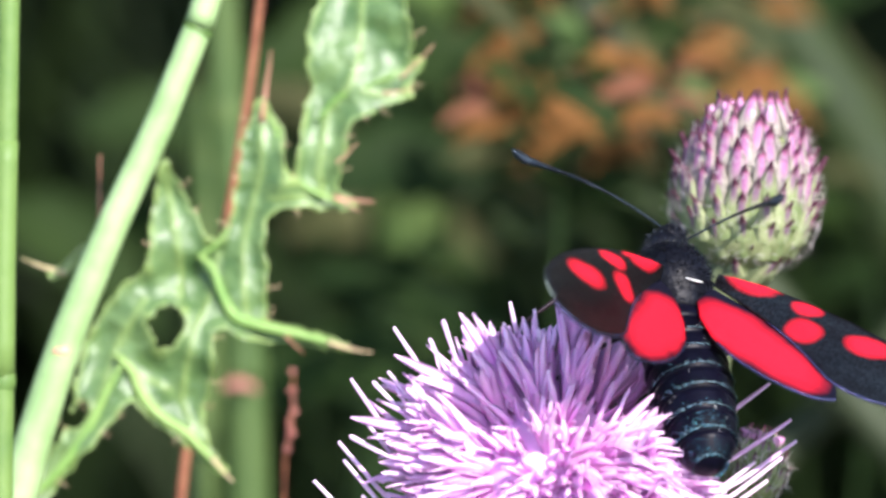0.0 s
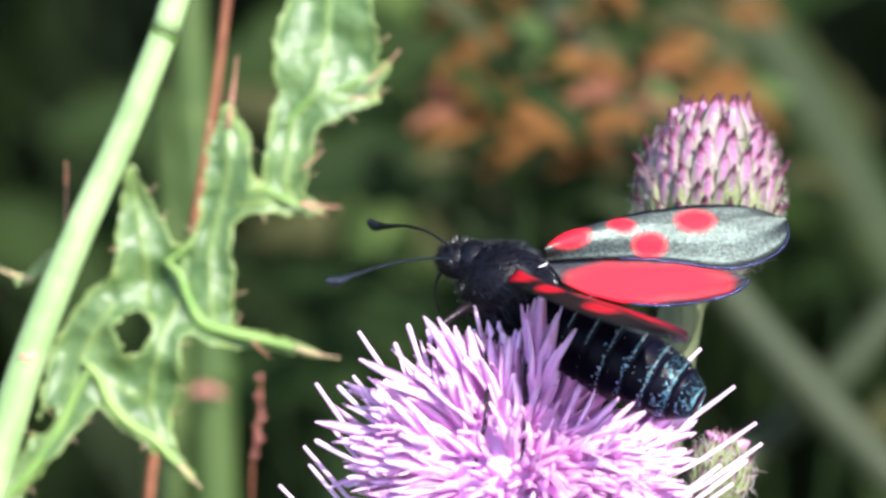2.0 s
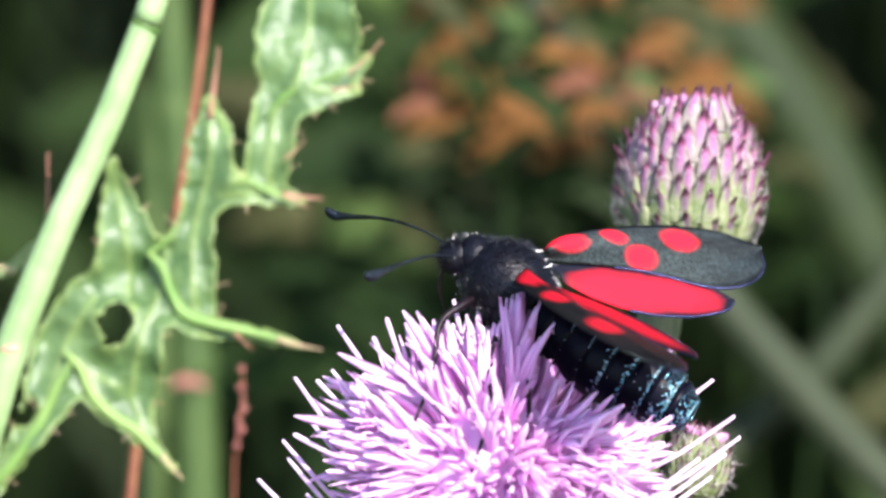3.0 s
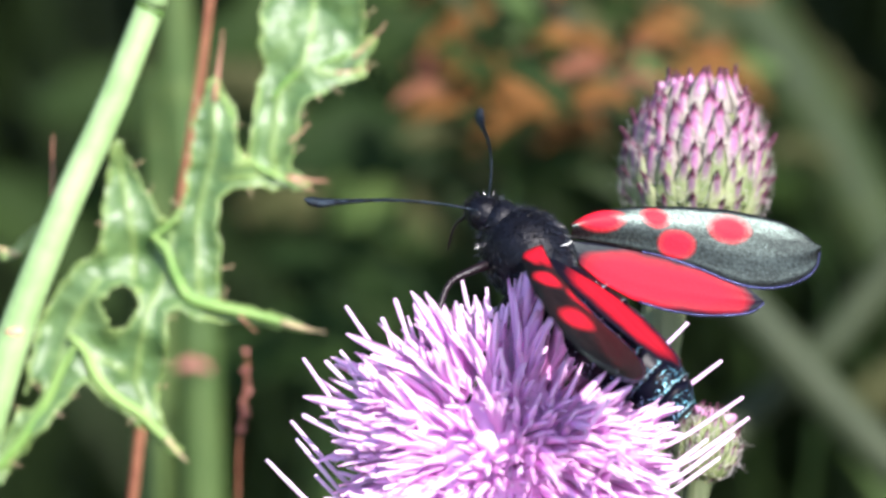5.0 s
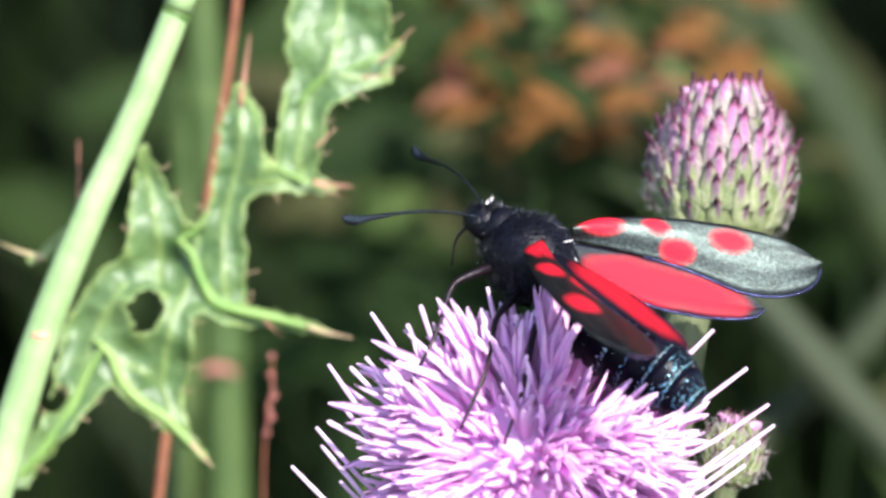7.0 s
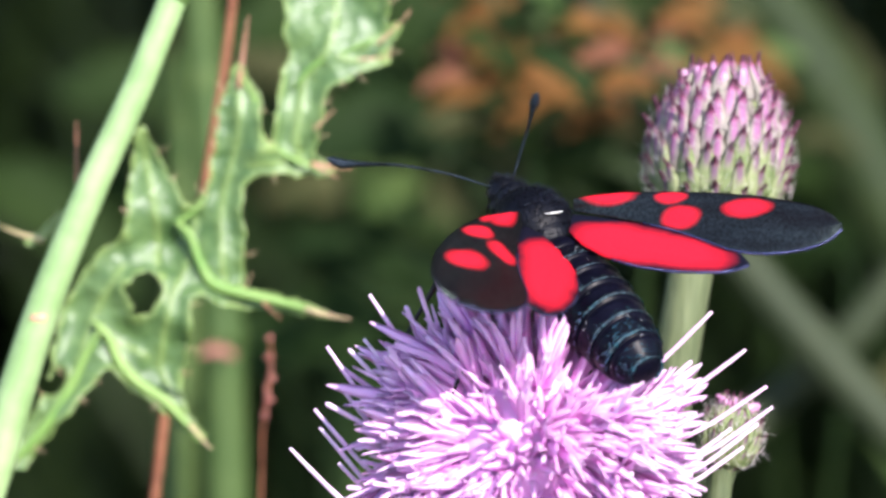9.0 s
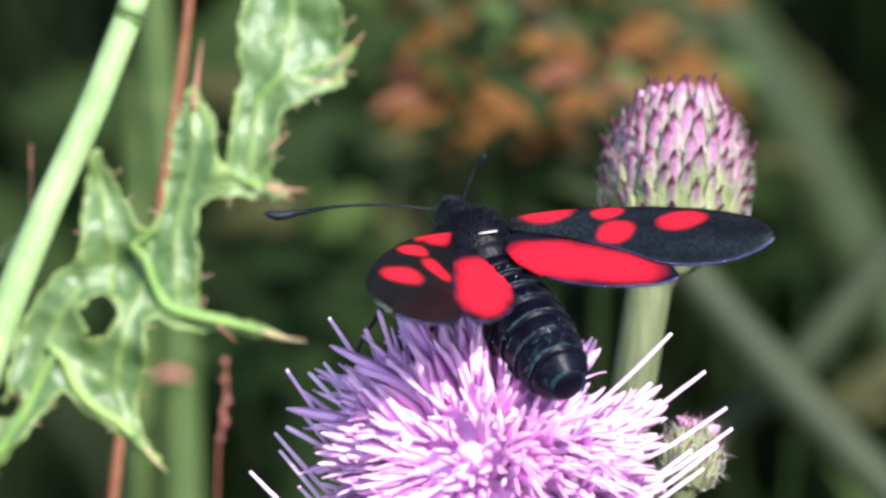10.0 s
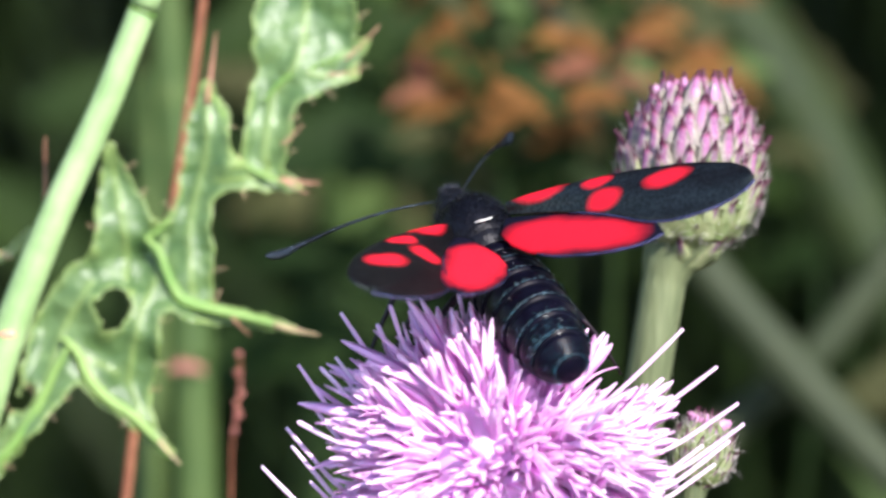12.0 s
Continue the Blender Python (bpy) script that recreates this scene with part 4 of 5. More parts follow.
HIND_TRAIL = [(0, 2.3), (1, 3.7), (2.6, 5.0), (4.7, 5.95), (7, 6.4), (9.3, 6.4), (10.4, 6.15), (11.1, 5.6)]


def moth():
    base = new("burnet_moth")
    base.empty_display_size = 0.003
    tagged(base, "black burnet moth with red-spotted wings on the thistle flower", "moth")
    rnd = random.Random(8)
    # thorax with fur
    bm = bmesh.new()
    ball(bm, (1.9, 0, -0.25), (2.95, 2.4, 2.6), 24, 16)
    ball(bm, (0.4, 0, 0.4), (1.5, 1.6, 1.35), 20, 12)
    part("thorax", bm, BODY, base)
    verts, faces = [], []
    for _ in range(3400):
        d = Vector((rnd.gauss(0, 1), rnd.gauss(0, 1), rnd.gauss(0, 1))).normalized()
        p = Vector((1.9 + d.x * 2.85, d.y * 2.3, -0.25 + d.z * 2.5))
        w = (d + Vector((-0.9, 0, 0.1)) + Vector((rnd.gauss(0, .35), rnd.gauss(0, .35), rnd.gauss(0, .35)))).normalized()
        t = w.orthogonal().normalized() * 0.035
        b = w.cross(t)
        tip = p + w * rnd.uniform(0.35, 0.75)
        i = len(verts)
        verts += [p + t, p - t * .5 + b * .9, p - t * .5 - b * .9, tip]
        faces += [(i, i + 1, i + 3), (i + 1, i + 2, i + 3), (i + 2, i, i + 3)]
    me = bpy.data.meshes.new("fur")
    me.from_pydata([tuple(v * MM) for v in verts], [], faces)
    me.materials.append(FUR)
    tagged(part("fur", me, None, base, "short black fur"), kind="stuff")
    bm = bmesh.new()
    tube(bm, [Vector((0.30, 0.45, 2.16)), Vector((0.12, 0, 2.24)), Vector((0.2, -0.7, 2.12))], [0.02, 0.05, 0.03], 6, 4)
    part("pale_mark", bm, PALE, base, "small white mark across the thorax")
    # abdomen in rings
    n = 8
    for k in range(n):
        f = lambda s: Vector((-0.4 - 11.1 * s, 0, -0.85 - 0.40 * s - 0.20 * s * s))
        bulge = lambda s: 1.75 + 0.55 * math.sin(math.pi * min(1, s * 1.05)) if s < 0.72 else 2.18 * math.sqrt(max(0.04, 1 - ((s - 0.72) / 0.31) ** 2)) * 0.98
        g = lambda s: bulge(s) * (1.13 - 0.24 * s * s)
        s0, s1 = k / n, (k + 1) / n
        bm = bmesh.new()
        tube(bm, [f(s0 - 0.015), f(s0 + 0.02), f((s0 + s1) / 2), f(s1 - 0.02), f(s1)], [g(s0) * 0.93, g(s0) * 0.98, g((s0 + s1) / 2), g(s1 - .02) * 1.015, g(s1) * 0.96], 24, 3)
        for v in bm.verts:
            mid = f((-0.4 - v.co.x) / 11.1).z
            v.co.z = mid + (v.co.z - mid) * 1.02
        seg = part("abdomen_ring", bm, SEGMENT, base)
        for fine in ((True,) if 1 <= k < 3 else (True, False) if k >= 3 else ()):
            bm = bmesh.new()
            for i in range(120 if fine else 330 if k >= 6 else 36 + 16 * k):
                a = rnd.gauss(0, .75) if fine else rnd.uniform(-2.3, 2.3)
                back = rnd.uniform(0, 0.07) if fine else (0.9 if k >= 6 else 0.42) * rnd.random() ** 2.4
                s = s1 - 0.012 - back / 11.1
                n_ = Vector((0, math.sin(a), math.cos(a)))
                p = f(s) + n_ * (g(s) * 1.02)
                wide = 1 if fine else 1.5
                d = Vector((0, math.cos(a), -math.sin(a))) * rnd.uniform(.02, .045) * wide
                e = Vector((-rnd.uniform(.06, .11) * wide, 0, 0))
                o = n_ * rnd.uniform(.01, .07)
                q = [bm.verts.new(p - d), bm.verts.new(p + d), bm.verts.new(p + d * .6 + e + o), bm.verts.new(p - d * .6 + e + o)]
                bm.faces.new(q)
            for v in bm.verts:
                mid = f((-0.4 - v.co.x) / 11.1).z
                v.co.z = mid + (v.co.z - mid) * 1.02
            if fine:
                part("scale_line", bm, BAND_LINE, seg, "thin pale line of scales")
            else:
                part("scale_band", bm, BAND, seg, "shining blue-green band of scales")
    # pollen caught on the body
    verts, faces = [], []
    for _ in range(34):
        u, a, r = rnd.uniform(0.12, 1.0), rnd.uniform(-2.0, 2.0), rnd.uniform(.02, .042)
        p = f(u) + Vector((0, math.sin(a), math.cos(a))) * (g(u) * 1.03)
        i = len(verts)
        verts += [p + Vector(v) * r for v in ((1, 0, 0), (-1, 0, 0), (0, 1, 0), (0, -1, 0), (0, 0, 1), (0, 0, -1))]
        faces += [(i + q, i + w, i + e) for q, w, e in ((0, 2, 4), (2, 1, 4), (1, 3, 4), (3, 0, 4), (2, 0, 5), (1, 2, 5), (3, 1, 5), (0, 3, 5))]
    me = bpy.data.meshes.new("pollen")
    me.from_pydata([tuple(v * MM) for v in verts], [], faces)
    me.materials.append(PALE)
    tagged(part("pollen", me, None, base, "white specks of pollen"), kind="stuff")
    # legs
    for side, near, drop in ((1, 1.36, 0.80), (-1, 0.75, 1.0)):
        for hip, knee, shin, toe in (((2.8, .9, -1.4), (3.7, 3.2, -3.0), (2.4, 5.0, -5.6), (1.6, 6.6, -9.0)), ((0.8, .9, -1.6), (0.2, 3.6, -2.8), (-1.6, 5.6, -4.8), (-2.8, 7.4, -8.6)),
                                     ((-0.6, .9, -1.6), (-2.2, 3.4, -2.4), (-4.0, 5.4, -4.5), (-5.4, 7.0, -8.0))):
            hip, knee, shin, toe = [Vector((p[0], p[1] * side * near, p[2] * drop)) for p in (hip, knee, shin, toe)]
            bm = bmesh.new()
            tube(bm, [hip, hip * 0.5 + knee * 0.5 + Vector((0, 0, .2)), knee, knee * 0.4 + shin * 0.6, shin, toe], [0.30, 0.28, 0.18, 0.17, 0.13, 0.08], 8, 4)
            part("leg", bm, LEG, base)
    # head
    head = part("head", bmesh_head(), BODY, base)
    verts, faces = [], []
    for _ in range(900):
        d = Vector((rnd.gauss(0, 1), rnd.gauss(0, 1), rnd.gauss(0, 1))).normalized()
        if abs(d.y) > 0.5 and d.x > 0.1:
            continue
        p = Vector((0.55 + d.x * 1.6, d.y * 1.15, 0.05 + d.z * 1.1))
        w = (d + Vector((0.2, 0, 0.1)) + Vector((rnd.gauss(0, .35), rnd.gauss(0, .35), rnd.gauss(0, .35)))).normalized()
        t = w.orthogonal().normalized() * 0.03
        b = w.cross(t)
        i = len(verts)
        verts += [p + t, p - t * .5 + b * .9, p - t * .5 - b * .9, p + w * rnd.uniform(0.25, 0.55)]
        faces += [(i, i + 1, i + 3), (i + 1, i + 2, i + 3), (i + 2, i, i + 3)]
    me = bpy.data.meshes.new("head_fur")
    me.from_pydata([tuple(v * MM) for v in verts], [], faces)
    me.materials.append(FUR)
    tagged(part("head_fur", me, None, head, "short black fur"), kind="stuff")
    for side in (1, -1):
        bm = bmesh.new()
        ball(bm, (1.25, 0.70 * side, 0.1), (0.46, 0.38, 0.50), 14, 10)
        part("eye", bm, EYE_MAT, head)
    bm = bmesh.new()
    tube(bm, [Vector((1.8, 0, -.4)), Vector((2.3, 0, -1.6)), Vector((2.1, 0, -3.4))], [0.13, 0.09, 0.06], 6, 5)
    part("proboscis", bm, LEG, head)
    # antennae, thicker towards the end and hooked at the tip
    horns = []
    for side in (1, -1):
        bm = bmesh.new()
        # ringed like a string of beads
        line = smooth_line([Vector((0, 0, 0)), Vector((3.2, 0.1 * side, 0.55)), Vector((6.6, 0.1 * side, 0.55)), Vector((9.2, 0, 0.12)), Vector((10.4, 0, -.02)), Vector((11.2, 0, 0.2))], 16)
        tube(bm, line, [(1 if i % 2 else 0.84) * float(np.interp(i / (len(line) - 1), (0, .2, .45, .6, .78, .92, 1), (.07, .085, .12, .20, .33, .27, .07))) for i in range(len(line))], 9, 1)
        horns.append(part("antenna", bm, HORN, base))
    # wings
    wings = []
    for side, name in ((1, "left"), (-1, "right")):
        fore = wing_mat("forewing_" + name, [(0.45, side * 2.0, 0.62, 1.50, 0), (1.15, side * 2.0, 0.46, 1.55, 5 * side), (0.65, side * 5.75, 0.78, 0.90, 0),
                                             (-1.3, side * 6.6, 0.88, 1.02, 0), (-0.35, side * 10.4, 1.02, 1.3, -12 * side)], glossy=0.062, side=side)
        hind = wing_mat("hindwing_" + name, [(-3.5, side * 3.2, 1.68, 2.9, 16 * side), (-4.25, side * 6.1, 1.42, 3.75, 15 * side), (-3.9, side * 4.6, 1.65, 2.5, 16 * side)], dark=(0.003, 0.003, 0.008), glossy=0.008, side=side)
        hw = wing("hindwing", side, HIND_LEAD, HIND_TRAIL, 11.1, hind, base, -0.16, 0.12, "red hindwing with a blue-black border")
        fw = wing("forewing", side, FORE_LEAD, FORE_TRAIL, 16.1, fore, base, 0.0, 0.55, "blue-black forewing with red spots")
        wings.append((fw, hw))
    return base, head, horns, wings


def bmesh_head():
    bm = bmesh.new()
    ball(bm, (1.0, 0, 0), (1.20, 1.08, 1.08), 18, 12)
    ball(bm, (0.0, 0, 0.1), (1.1, 1.35, 1.2), 16, 10)
    ball(bm, (1.75, 0, -0.45), (0.4, 0.4, 0.35), 10, 8)
    return bm


MOTH, HEAD, HORNS, WINGS = moth()

# ---- movement ----
# seconds, millimetres, degrees
MOTH_ROWS = [
    (0.0, 13.93, 0.62, 546.09, 17.97, -25.42, 100.96),
    (0.3, 15.48, 0.24, 545.94, 25.52, -26.79, 87.45),
    (0.5, 15.92, 0.12, 546.04, 26.66, -27.28, 86.73),
    (0.6, 15.19, 0.26, 546.02, 24.07, -30.64, 83.73),
    (0.9, 11.97, 0.62, 546.73, 5.32, -37.34, 116.32),
    (1.0, 9.31, 0.40, 547.49, -7.40, -35.90, 136.69),
    (1.1, 8.92, 0.56, 547.45, -8.24, -34.28, 144.63),
    (1.5, 7.34, 0.58, 546.96, 1.02, -16.83, 149.14),
    (2.0, 7.38, 0.55, 547.04, -1.03, -18.60, 154.88),
    (2.5, 8.06, 0.37, 546.79, 3.89, -18.92, 151.84),
    (3.0, 8.47, 0.30, 546.57, 1.73, -25.48, 159.33),
    (3.5, 9.19, 0.39, 546.95, 0.98, -29.35, 154.36),
    (5.5, 9.14, 0.87, 546.84, 0.95, -32.22, 146.34),
    (6.0, 9.09, 0.87, 546.76, 2.65, -27.73, 140.50),
    (6.5, 7.46, 0.97, 547.05, 2.62, -22.01, 147.76),
    (7.0, 7.82, 0.92, 547.16, 7.52, -25.13, 147.72),
    (8.8, 7.81, 1.40, 547.48, -0.24, -16.13, 120.35),
    (9.0, 7.66, 1.41, 547.58, -1.43, -15.13, 119.94),
    (9.5, 6.73, 1.43, 547.61, -8.02, -10.25, 108.77),
    (10.0, 6.66, 1.57, 547.61, -5.29, -11.91, 113.12),
    (10.5, 5.65, 1.69, 547.78, -13.38, -7.94, 110.18),
    (11.0, 5.52, 1.74, 547.69, -13.08, -8.18, 113.54),
    (11.5, 5.30, 1.82, 547.65, -13.16, -10.77, 117.37),
    (12.0, 5.86, 1.86, 547.93, -13.35, -11.03, 112.76),
]
RIGHT_FORE = [
    (0.0, 0.87, -1.98, 1.67, -17.83, -2.54, -45.03),
    (0.3, 0.87, -1.98, 1.67, -17.81, -5.09, -46.57),
    (0.5, 0.87, -1.98, 1.67, -22.15, -11.15, -49.32),
    (0.6, 0.87, -1.98, 1.67, -24.88, -10.89, -50.02),
    (0.9, 0.87, -1.98, 1.67, -30.43, -6.03, -44.70),
    (1.0, 0.87, -1.98, 1.67, -21.92, -3.65, -40.05),
    (1.1, 0.87, -1.98, 1.67, -23.00, -1.06, -43.91),
    (1.5, 0.87, -1.98, 1.67, -12.51, -6.14, -30.39),
    (2.0, 0.87, -1.98, 1.67, -11.74, -6.08, -32.20),
    (2.5, 0.87, -1.98, 1.67, -8.11, -6.11, -31.29),
    (3.0, 0.87, -1.98, 1.67, -7.51, -3.69, -30.99),
    (3.5, 0.87, -1.98, 1.67, -9.78, -3.49, -34.22),
    (5.5, 0.87, -1.98, 1.67, -13.54, -7.72, -35.45),
    (6.0, 0.87, -1.98, 1.67, -14.26, -4.81, -39.91),
    (6.5, 0.87, -1.98, 1.67, -17.16, -6.86, -40.94),
    (7.0, 0.87, -1.98, 1.67, -11.89, -11.07, -35.80),
    (8.8, 0.87, -1.98, 1.67, -13.44, -4.23, -40.21),
    (9.0, 0.87, -1.98, 1.67, -12.29, -1.36, -39.45),
    (9.5, 0.87, -1.98, 1.67, -12.12, -0.63, -39.31),
    (10.0, 0.87, -1.98, 1.67, -9.90, -1.21, -35.80),
    (10.5, 0.87, -1.98, 1.67, -12.71, 0.18, -34.96),
    (11.0, 0.87, -1.98, 1.67, -11.76, 0.32, -32.97),
    (11.5, 0.87, -1.98, 1.67, -11.89, 2.29, -35.10),
    (12.0, 0.87, -1.98, 1.67, -14.56, 1.37, -36.90),
]
# the two wings of the right side move as one
RIGHT_HIND = RIGHT_FORE
LEFT_FORE = [
    (0.0, 0.87, 1.98, 1.67, 21.75, -8.12, 30.80),
    (0.3, 0.87, 1.98, 1.67, 17.28, -5.67, 29.91),
    (0.5, 0.87, 1.98, 1.67, 14.52, -8.11, 25.56),
    (0.6, 0.87, 1.98, 1.67, 15.72, -3.44, 24.33),
    (0.9, 0.87, 1.98, 1.67, 28.92, -6.50, 31.10),
    (1.0, 0.87, 1.98, 1.67, 34.23, 4.06, 33.54),
    (1.1, 0.87, 1.98, 1.67, 44.10, -6.88, 28.43),
    (1.5, 0.87, 1.98, 1.67, 28.04, -5.25, 39.99),
    (2.0, 0.87, 1.98, 1.67, 22.21, -5.39, 43.67),
    (2.5, 0.87, 1.98, 1.67, 19.86, -5.48, 46.13),
    (3.0, 0.87, 1.98, 1.67, 17.52, -1.72, 37.60),
    (3.5, 0.87, 1.98, 1.67, 15.91, -0.76, 34.27),
    (5.5, 0.87, 1.98, 1.67, 17.61, -5.85, 32.55),
    (6.0, 0.87, 1.98, 1.67, 14.86, -6.52, 33.45),
    (6.5, 0.87, 1.98, 1.67, 12.82, -4.86, 30.86),
    (7.0, 0.87, 1.98, 1.67, 11.66, -1.77, 36.88),
    (8.8, 0.87, 1.98, 1.67, 15.85, -10.93, 34.23),
    (9.0, 0.87, 1.98, 1.67, 16.98, -10.73, 35.06),
    (9.5, 0.87, 1.98, 1.67, 17.41, -10.12, 39.02),
    (10.0, 0.87, 1.98, 1.67, 20.60, -14.84, 41.69),
    (10.5, 0.87, 1.98, 1.67, 24.21, -12.23, 41.96),
    (11.0, 0.87, 1.98, 1.67, 26.64, -12.08, 42.40),
    (11.5, 0.87, 1.98, 1.67, 29.21, -14.40, 42.52),
    (12.0, 0.87, 1.98, 1.67, 26.59, -10.90, 40.31),
]
LEFT_HIND = [
    (0.0, 0.87, 1.98, 1.67, 21.75, -8.12, 30.80),
    (0.3, 0.87, 1.98, 1.67, 17.28, -5.67, 29.91),
    (0.5, 0.87, 1.98, 1.67, 14.52, -8.11, 25.56),
    (0.6, 0.87, 1.98, 1.67, 15.72, -3.44, 24.33),
    (0.9, 0.87, 1.98, 1.67, 28.92, -6.50, 31.10),
    (1.0, 0.87, 1.98, 1.67, 34.23, 4.06, 33.54),
    (1.1, 0.87, 1.98, 1.67, 44.10, -6.88, 28.43),
    (1.5, 0.87, 1.98, 1.67, 28.04, -5.25, 39.99),
    (2.0, 0.87, 1.98, 1.67, 22.21, -5.39, 43.67),
    (2.5, 0.87, 1.98, 1.67, 19.86, -5.48, 46.13),
    (3.0, 0.87, 1.98, 1.67, 17.52, -1.72, 42.60),
    (3.5, 0.87, 1.98, 1.67, 15.91, -0.76, 43.27),
    (5.5, 0.87, 1.98, 1.67, 17.61, -5.85, 41.55),
    (6.0, 0.87, 1.98, 1.67, 14.86, -6.52, 42.45),
    (6.5, 0.87, 1.98, 1.67, 12.82, -4.86, 40.86),
    (7.0, 0.87, 1.98, 1.67, 11.66, -1.77, 44.88),
    (8.8, 0.87, 1.98, 1.67, 15.85, -10.93, 34.23),
    (9.0, 0.87, 1.98, 1.67, 16.98, -10.73, 35.06),
    (9.5, 0.87, 1.98, 1.67, 17.41, -7.12, 39.02),
    (10.0, 0.87, 1.98, 1.67, 20.60, -11.84, 41.69),
    (10.5, 0.87, 1.98, 1.67, 24.21, -9.23, 41.96),
    (11.0, 0.87, 1.98, 1.67, 26.64, -9.08, 42.40),
    (11.5, 0.87, 1.98, 1.67, 29.21, -11.40, 42.52),
    (12.0, 0.87, 1.98, 1.67, 26.59, -7.90, 40.31),
]
HEAD_ROWS = [
    (0.0, 4.30, 0.00, 0.30, 1.44, -6.04, -26.71),
    (0.3, 4.30, 0.00, 0.30, 0.86, -5.31, -18.41),
    (0.5, 4.30, 0.00, 0.30, 11.61, -34.55, -36.22),
    (0.6, 4.30, 0.00, 0.30, 9.27, -32.22, -31.36),
    (0.9, 4.30, 0.00, 0.30, -0.05, -0.48, 12.80),
    (1.0, 4.30, 0.00, 0.30, 0.41, 1.94, 23.75),
    (1.1, 4.30, 0.00, 0.30, 2.01, 8.84, 25.55),
    (1.5, 4.30, 0.00, 0.30, 11.67, 34.12, 36.83),
    (2.0, 4.30, 0.00, 0.30, 2.62, 17.37, 17.05),
    (2.5, 4.30, 0.00, 0.30, 3.36, 19.17, 19.68),
    (3.0, 4.30, 0.00, 0.30, 4.73, 29.13, 18.06),
    (3.5, 4.30, 0.00, 0.30, 3.27, 17.99, 20.46),
    (5.5, 4.30, 0.00, 0.30, 0.35, 6.93, 5.80),
    (6.0, 4.30, 0.00, 0.30, -0.98, 18.07, -6.16),
    (6.5, 4.30, 0.00, 0.30, 5.52, 21.55, 28.41),
    (7.0, 4.30, 0.00, 0.30, 1.24, 9.60, 14.64),
    (8.8, 4.30, 0.00, 0.30, -0.01, -0.41, 2.73),
    (9.0, 4.30, 0.00, 0.30, -0.04, -0.62, 6.60),
    (9.5, 4.30, 0.00, 0.30, 1.21, -6.75, -20.35),
    (10.0, 4.30, 0.00, 0.30, -0.00, 0.21, -0.97),
    (10.5, 4.30, 0.00, 0.30, 0.21, -6.12, -3.91),
    (11.0, 4.30, 0.00, 0.30, 0.02, 1.14, 1.99),
    (11.5, 4.30, 0.00, 0.30, 0.32, -2.94, -12.27),
    (12.0, 4.30, 0.00, 0.30, -0.05, 1.92, -2.76),
]
LEFT_ANTENNA = [
    (0.0, 5.43, -0.17, 0.97, 0.00, 12.88, 45.75),
    (0.3, 5.44, 0.06, 0.94, 0.00, 19.13, 20.89),
    (0.5, 4.88, -0.18, 1.65, 0.00, 21.30, 21.23),
    (0.6, 4.96, -0.10, 1.59, 0.00, 22.41, 14.66),
    (0.9, 5.24, 0.87, 0.81, 0.00, 34.95, 24.49),
    (1.0, 5.07, 1.11, 0.75, 0.00, 14.91, 82.58),
    (1.1, 5.08, 1.15, 0.58, 0.00, -2.54, 72.22),
    (1.5, 4.90, 1.30, -0.04, -0.00, 29.01, 78.48),
    (2.0, 5.26, 0.97, 0.35, 0.00, -3.55, 71.42),
    (2.5, 5.22, 1.03, 0.31, 0.00, 0.34, 72.88),
    (3.0, 5.24, 0.97, 0.04, 0.00, -5.60, 77.51),
    (3.5, 5.21, 1.04, 0.34, 0.00, -0.65, 68.79),
    (5.5, 5.39, 0.70, 0.62, -0.00, 13.01, 47.43),
    (6.0, 5.53, 0.39, 0.30, -0.00, -1.27, 54.56),
    (6.5, 5.07, 1.20, 0.26, 0.00, -12.58, 75.46),
    (7.0, 5.28, 0.92, 0.55, -0.00, 2.21, 70.03),
    (8.8, 5.37, 0.62, 0.81, -0.00, 5.58, 29.09),
    (9.0, 5.32, 0.72, 0.82, 0.00, 10.47, 36.84),
    (9.5, 5.43, 0.01, 0.98, -0.00, 10.71, 46.93),
    (10.0, 5.41, 0.52, 0.79, 0.00, 9.41, 54.36),
    (10.5, 5.37, 0.45, 0.96, -0.00, 17.67, 85.74),
    (11.0, 5.39, 0.60, 0.77, -0.00, 0.09, 72.13),
    (11.5, 5.45, 0.22, 0.88, -0.00, 3.23, 71.86),
    (12.0, 5.44, 0.48, 0.75, 0.00, 6.09, 78.67),
]
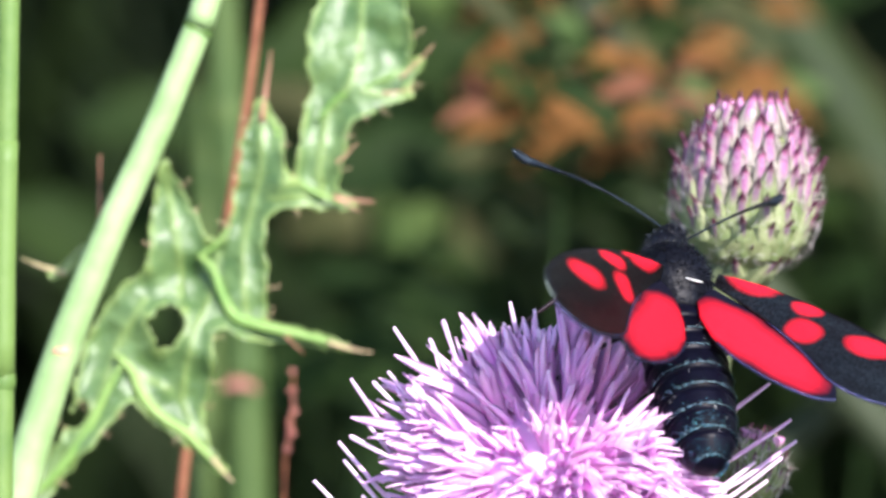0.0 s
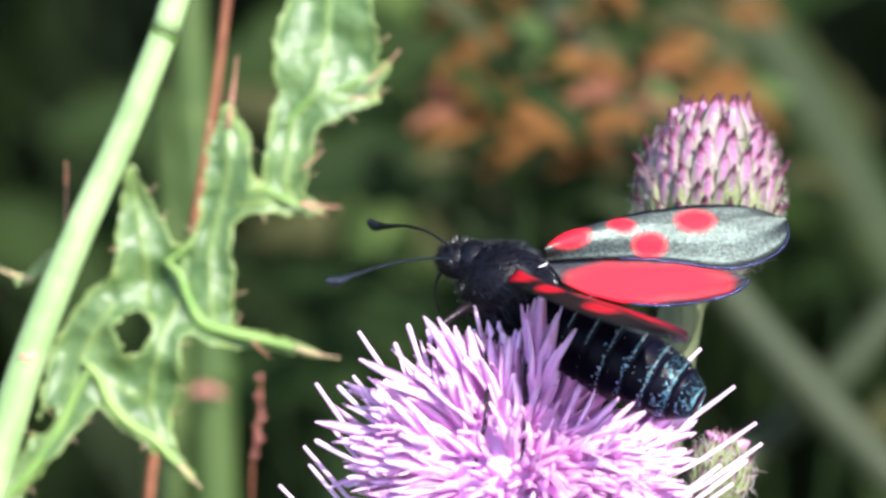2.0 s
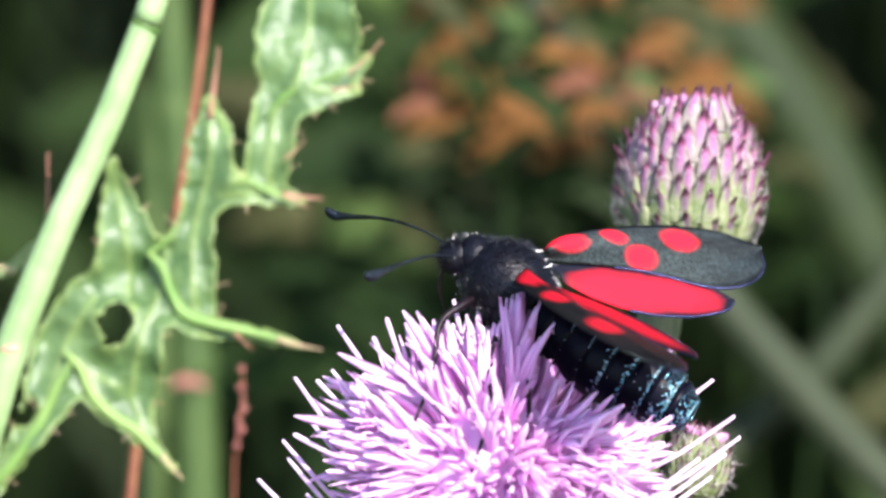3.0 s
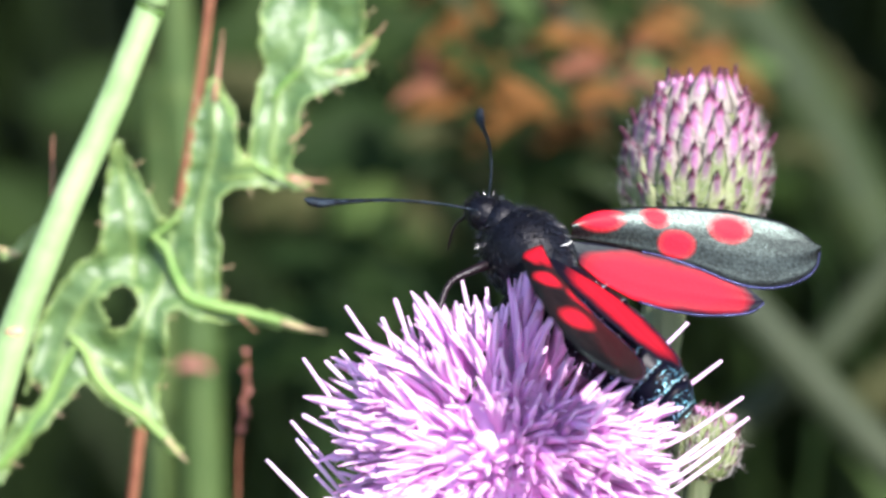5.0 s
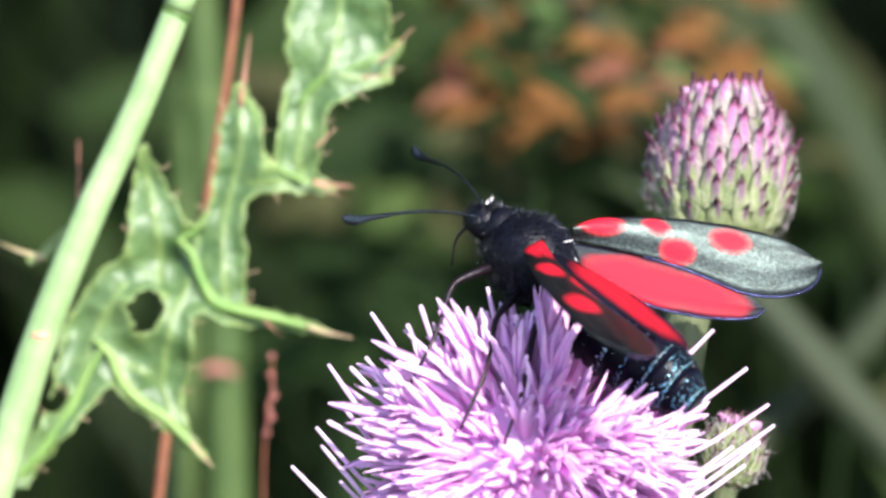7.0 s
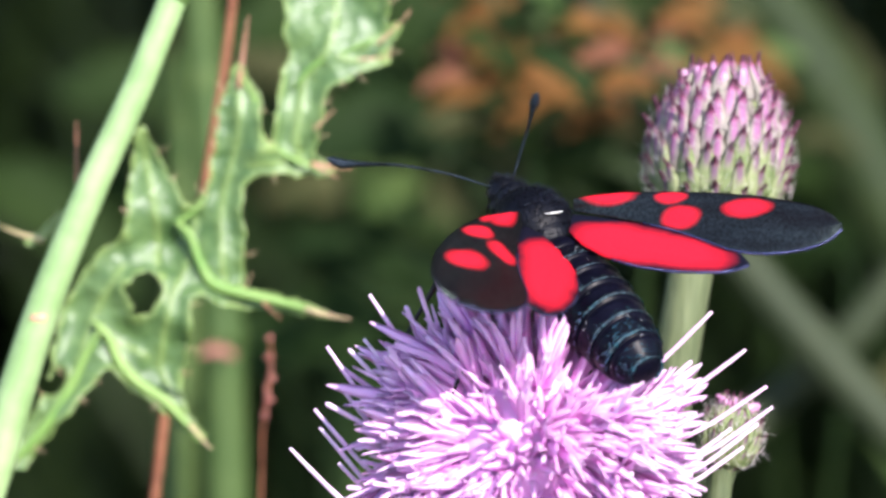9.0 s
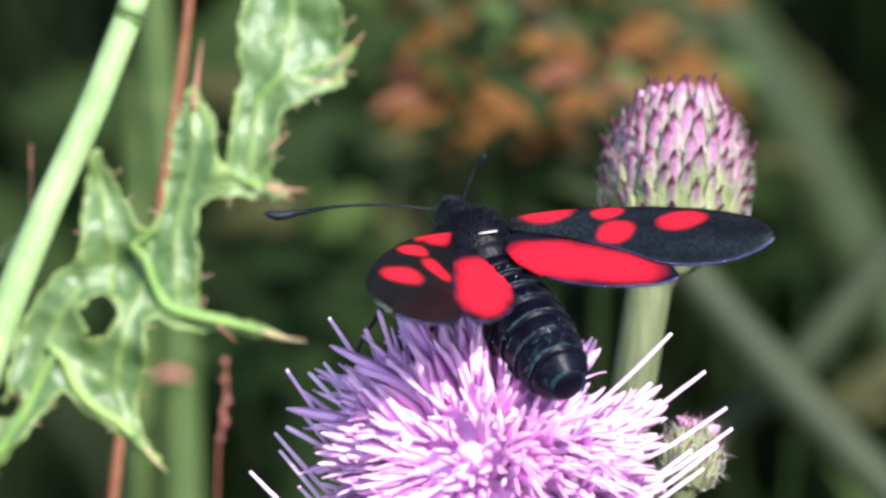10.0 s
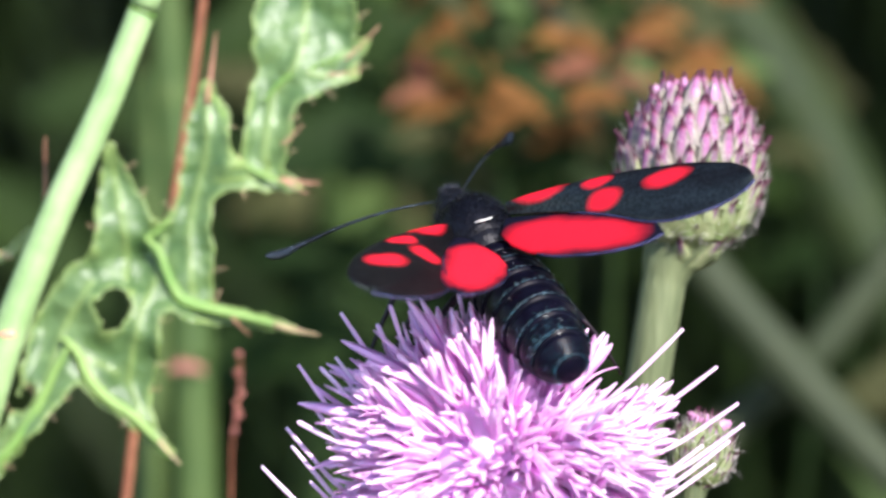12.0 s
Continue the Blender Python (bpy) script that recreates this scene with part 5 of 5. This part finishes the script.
RIGHT_ANTENNA = [
    (0.0, 4.93, -1.15, 0.94, 0.00, 4.95, -52.90),
    (0.3, 5.10, -0.99, 0.93, 0.00, -23.27, -86.71),
    (0.5, 4.35, -1.12, 1.46, 0.00, -8.09, -51.02),
    (0.6, 4.47, -1.08, 1.44, 0.00, -9.62, -37.32),
    (0.9, 5.48, -0.20, 0.81, 0.00, 17.39, -35.88),
    (1.0, 5.51, 0.10, 0.75, 0.00, 25.06, -43.45),
    (1.1, 5.55, 0.16, 0.54, 0.00, 30.04, -21.84),
    (1.5, 5.45, 0.36, -0.23, 0.00, 16.58, -30.57),
    (2.0, 5.57, -0.09, 0.30, 0.00, 23.73, -39.31),
    (2.5, 5.57, -0.02, 0.25, 0.00, 9.95, -39.17),
    (3.0, 5.54, -0.09, -0.03, 0.00, 24.30, -27.90),
    (3.5, 5.57, 0.01, 0.28, -0.00, 10.31, -40.56),
    (5.5, 5.50, -0.39, 0.61, -0.00, 3.43, -57.54),
    (6.0, 5.42, -0.71, 0.32, -0.00, -5.98, -57.48),
    (6.5, 5.55, 0.22, 0.16, 0.00, -9.94, -34.38),
    (7.0, 5.55, -0.15, 0.53, 0.00, 13.72, -38.02),
    (8.8, 5.42, -0.48, 0.81, 0.00, 1.26, -55.10),
    (9.0, 5.45, -0.37, 0.82, 0.00, 2.45, -38.61),
    (9.5, 5.05, -1.02, 0.96, 0.00, 2.59, -54.55),
    (10.0, 5.39, -0.58, 0.79, 0.00, 16.34, -31.40),
    (10.5, 5.30, -0.65, 0.96, 0.00, 20.65, -41.43),
    (11.0, 5.43, -0.50, 0.77, 0.00, 31.42, -26.54),
    (11.5, 5.22, -0.85, 0.87, -0.00, 13.44, -32.89),
    (12.0, 5.39, -0.62, 0.75, 0.00, 16.13, -38.86),
]

# seconds, sway in grid cells to the right and downwards
FLOWER_SWAY = [(0, 0, 0), (0.5, 3, -2), (1, -12, 3), (1.5, -2, 6), (2, -4, -2), (2.5, -4, 0), (3, -10, 3), (3.5, 3, -6), (5.5, -4, 0), (6, -1, 0), (6.5, -5, 2),
               (7, -3, 2), (8.8, -7, 4), (9, -3, 2), (9.5, -7, 7), (10, 5, 4), (10.5, -6, 3), (11, -5, 1), (11.5, -10, 9), (12, 1, 7)]
BUD_SWAY = [(0, 0, 0), (0.5, -1, -1), (1, -10, -4), (1.5, -11, 0), (2, -7, -2), (2.5, -9, -1), (3, -9, 1), (3.5, 3, -2), (5.5, -7, -3), (6, -6, -2), (6.5, -6, -2),
            (7, -8, -4), (8.8, -15, -4), (9, -8, -3), (9.5, -18, -5), (10, -3, -3), (10.5, -5, -4), (11, -6, -6), (11.5, -15, -3), (12, -2, -1)]


def motions():
    def rows_of(table):
        return [(t, pose(x * MM, y * MM, z * MM, a, b, c)) for t, x, y, z, a, b, c in table]

    def sway(table, at):
        return [(t, PLATE @ shift(at + Vector((a * CELL, -b * CELL, 0)))) for t, a, b in table]

    walk(FLOWER, sway(FLOWER_SWAY, FLOWER_AT))
    walk(BUD, sway(BUD_SWAY, BUD_AT))
    walk(SMALL, sway(FLOWER_SWAY, SMALL_AT))
    walk(MOTH, rows_of(MOTH_ROWS))
    walk(HEAD, rows_of(HEAD_ROWS))
    walk(HORNS[0], rows_of(LEFT_ANTENNA))
    walk(HORNS[1], rows_of(RIGHT_ANTENNA))
    for piece, table in zip(WINGS[0] + WINGS[1], (LEFT_FORE, LEFT_HIND, RIGHT_FORE, RIGHT_HIND)):
        walk(piece, rows_of(table))


motions()
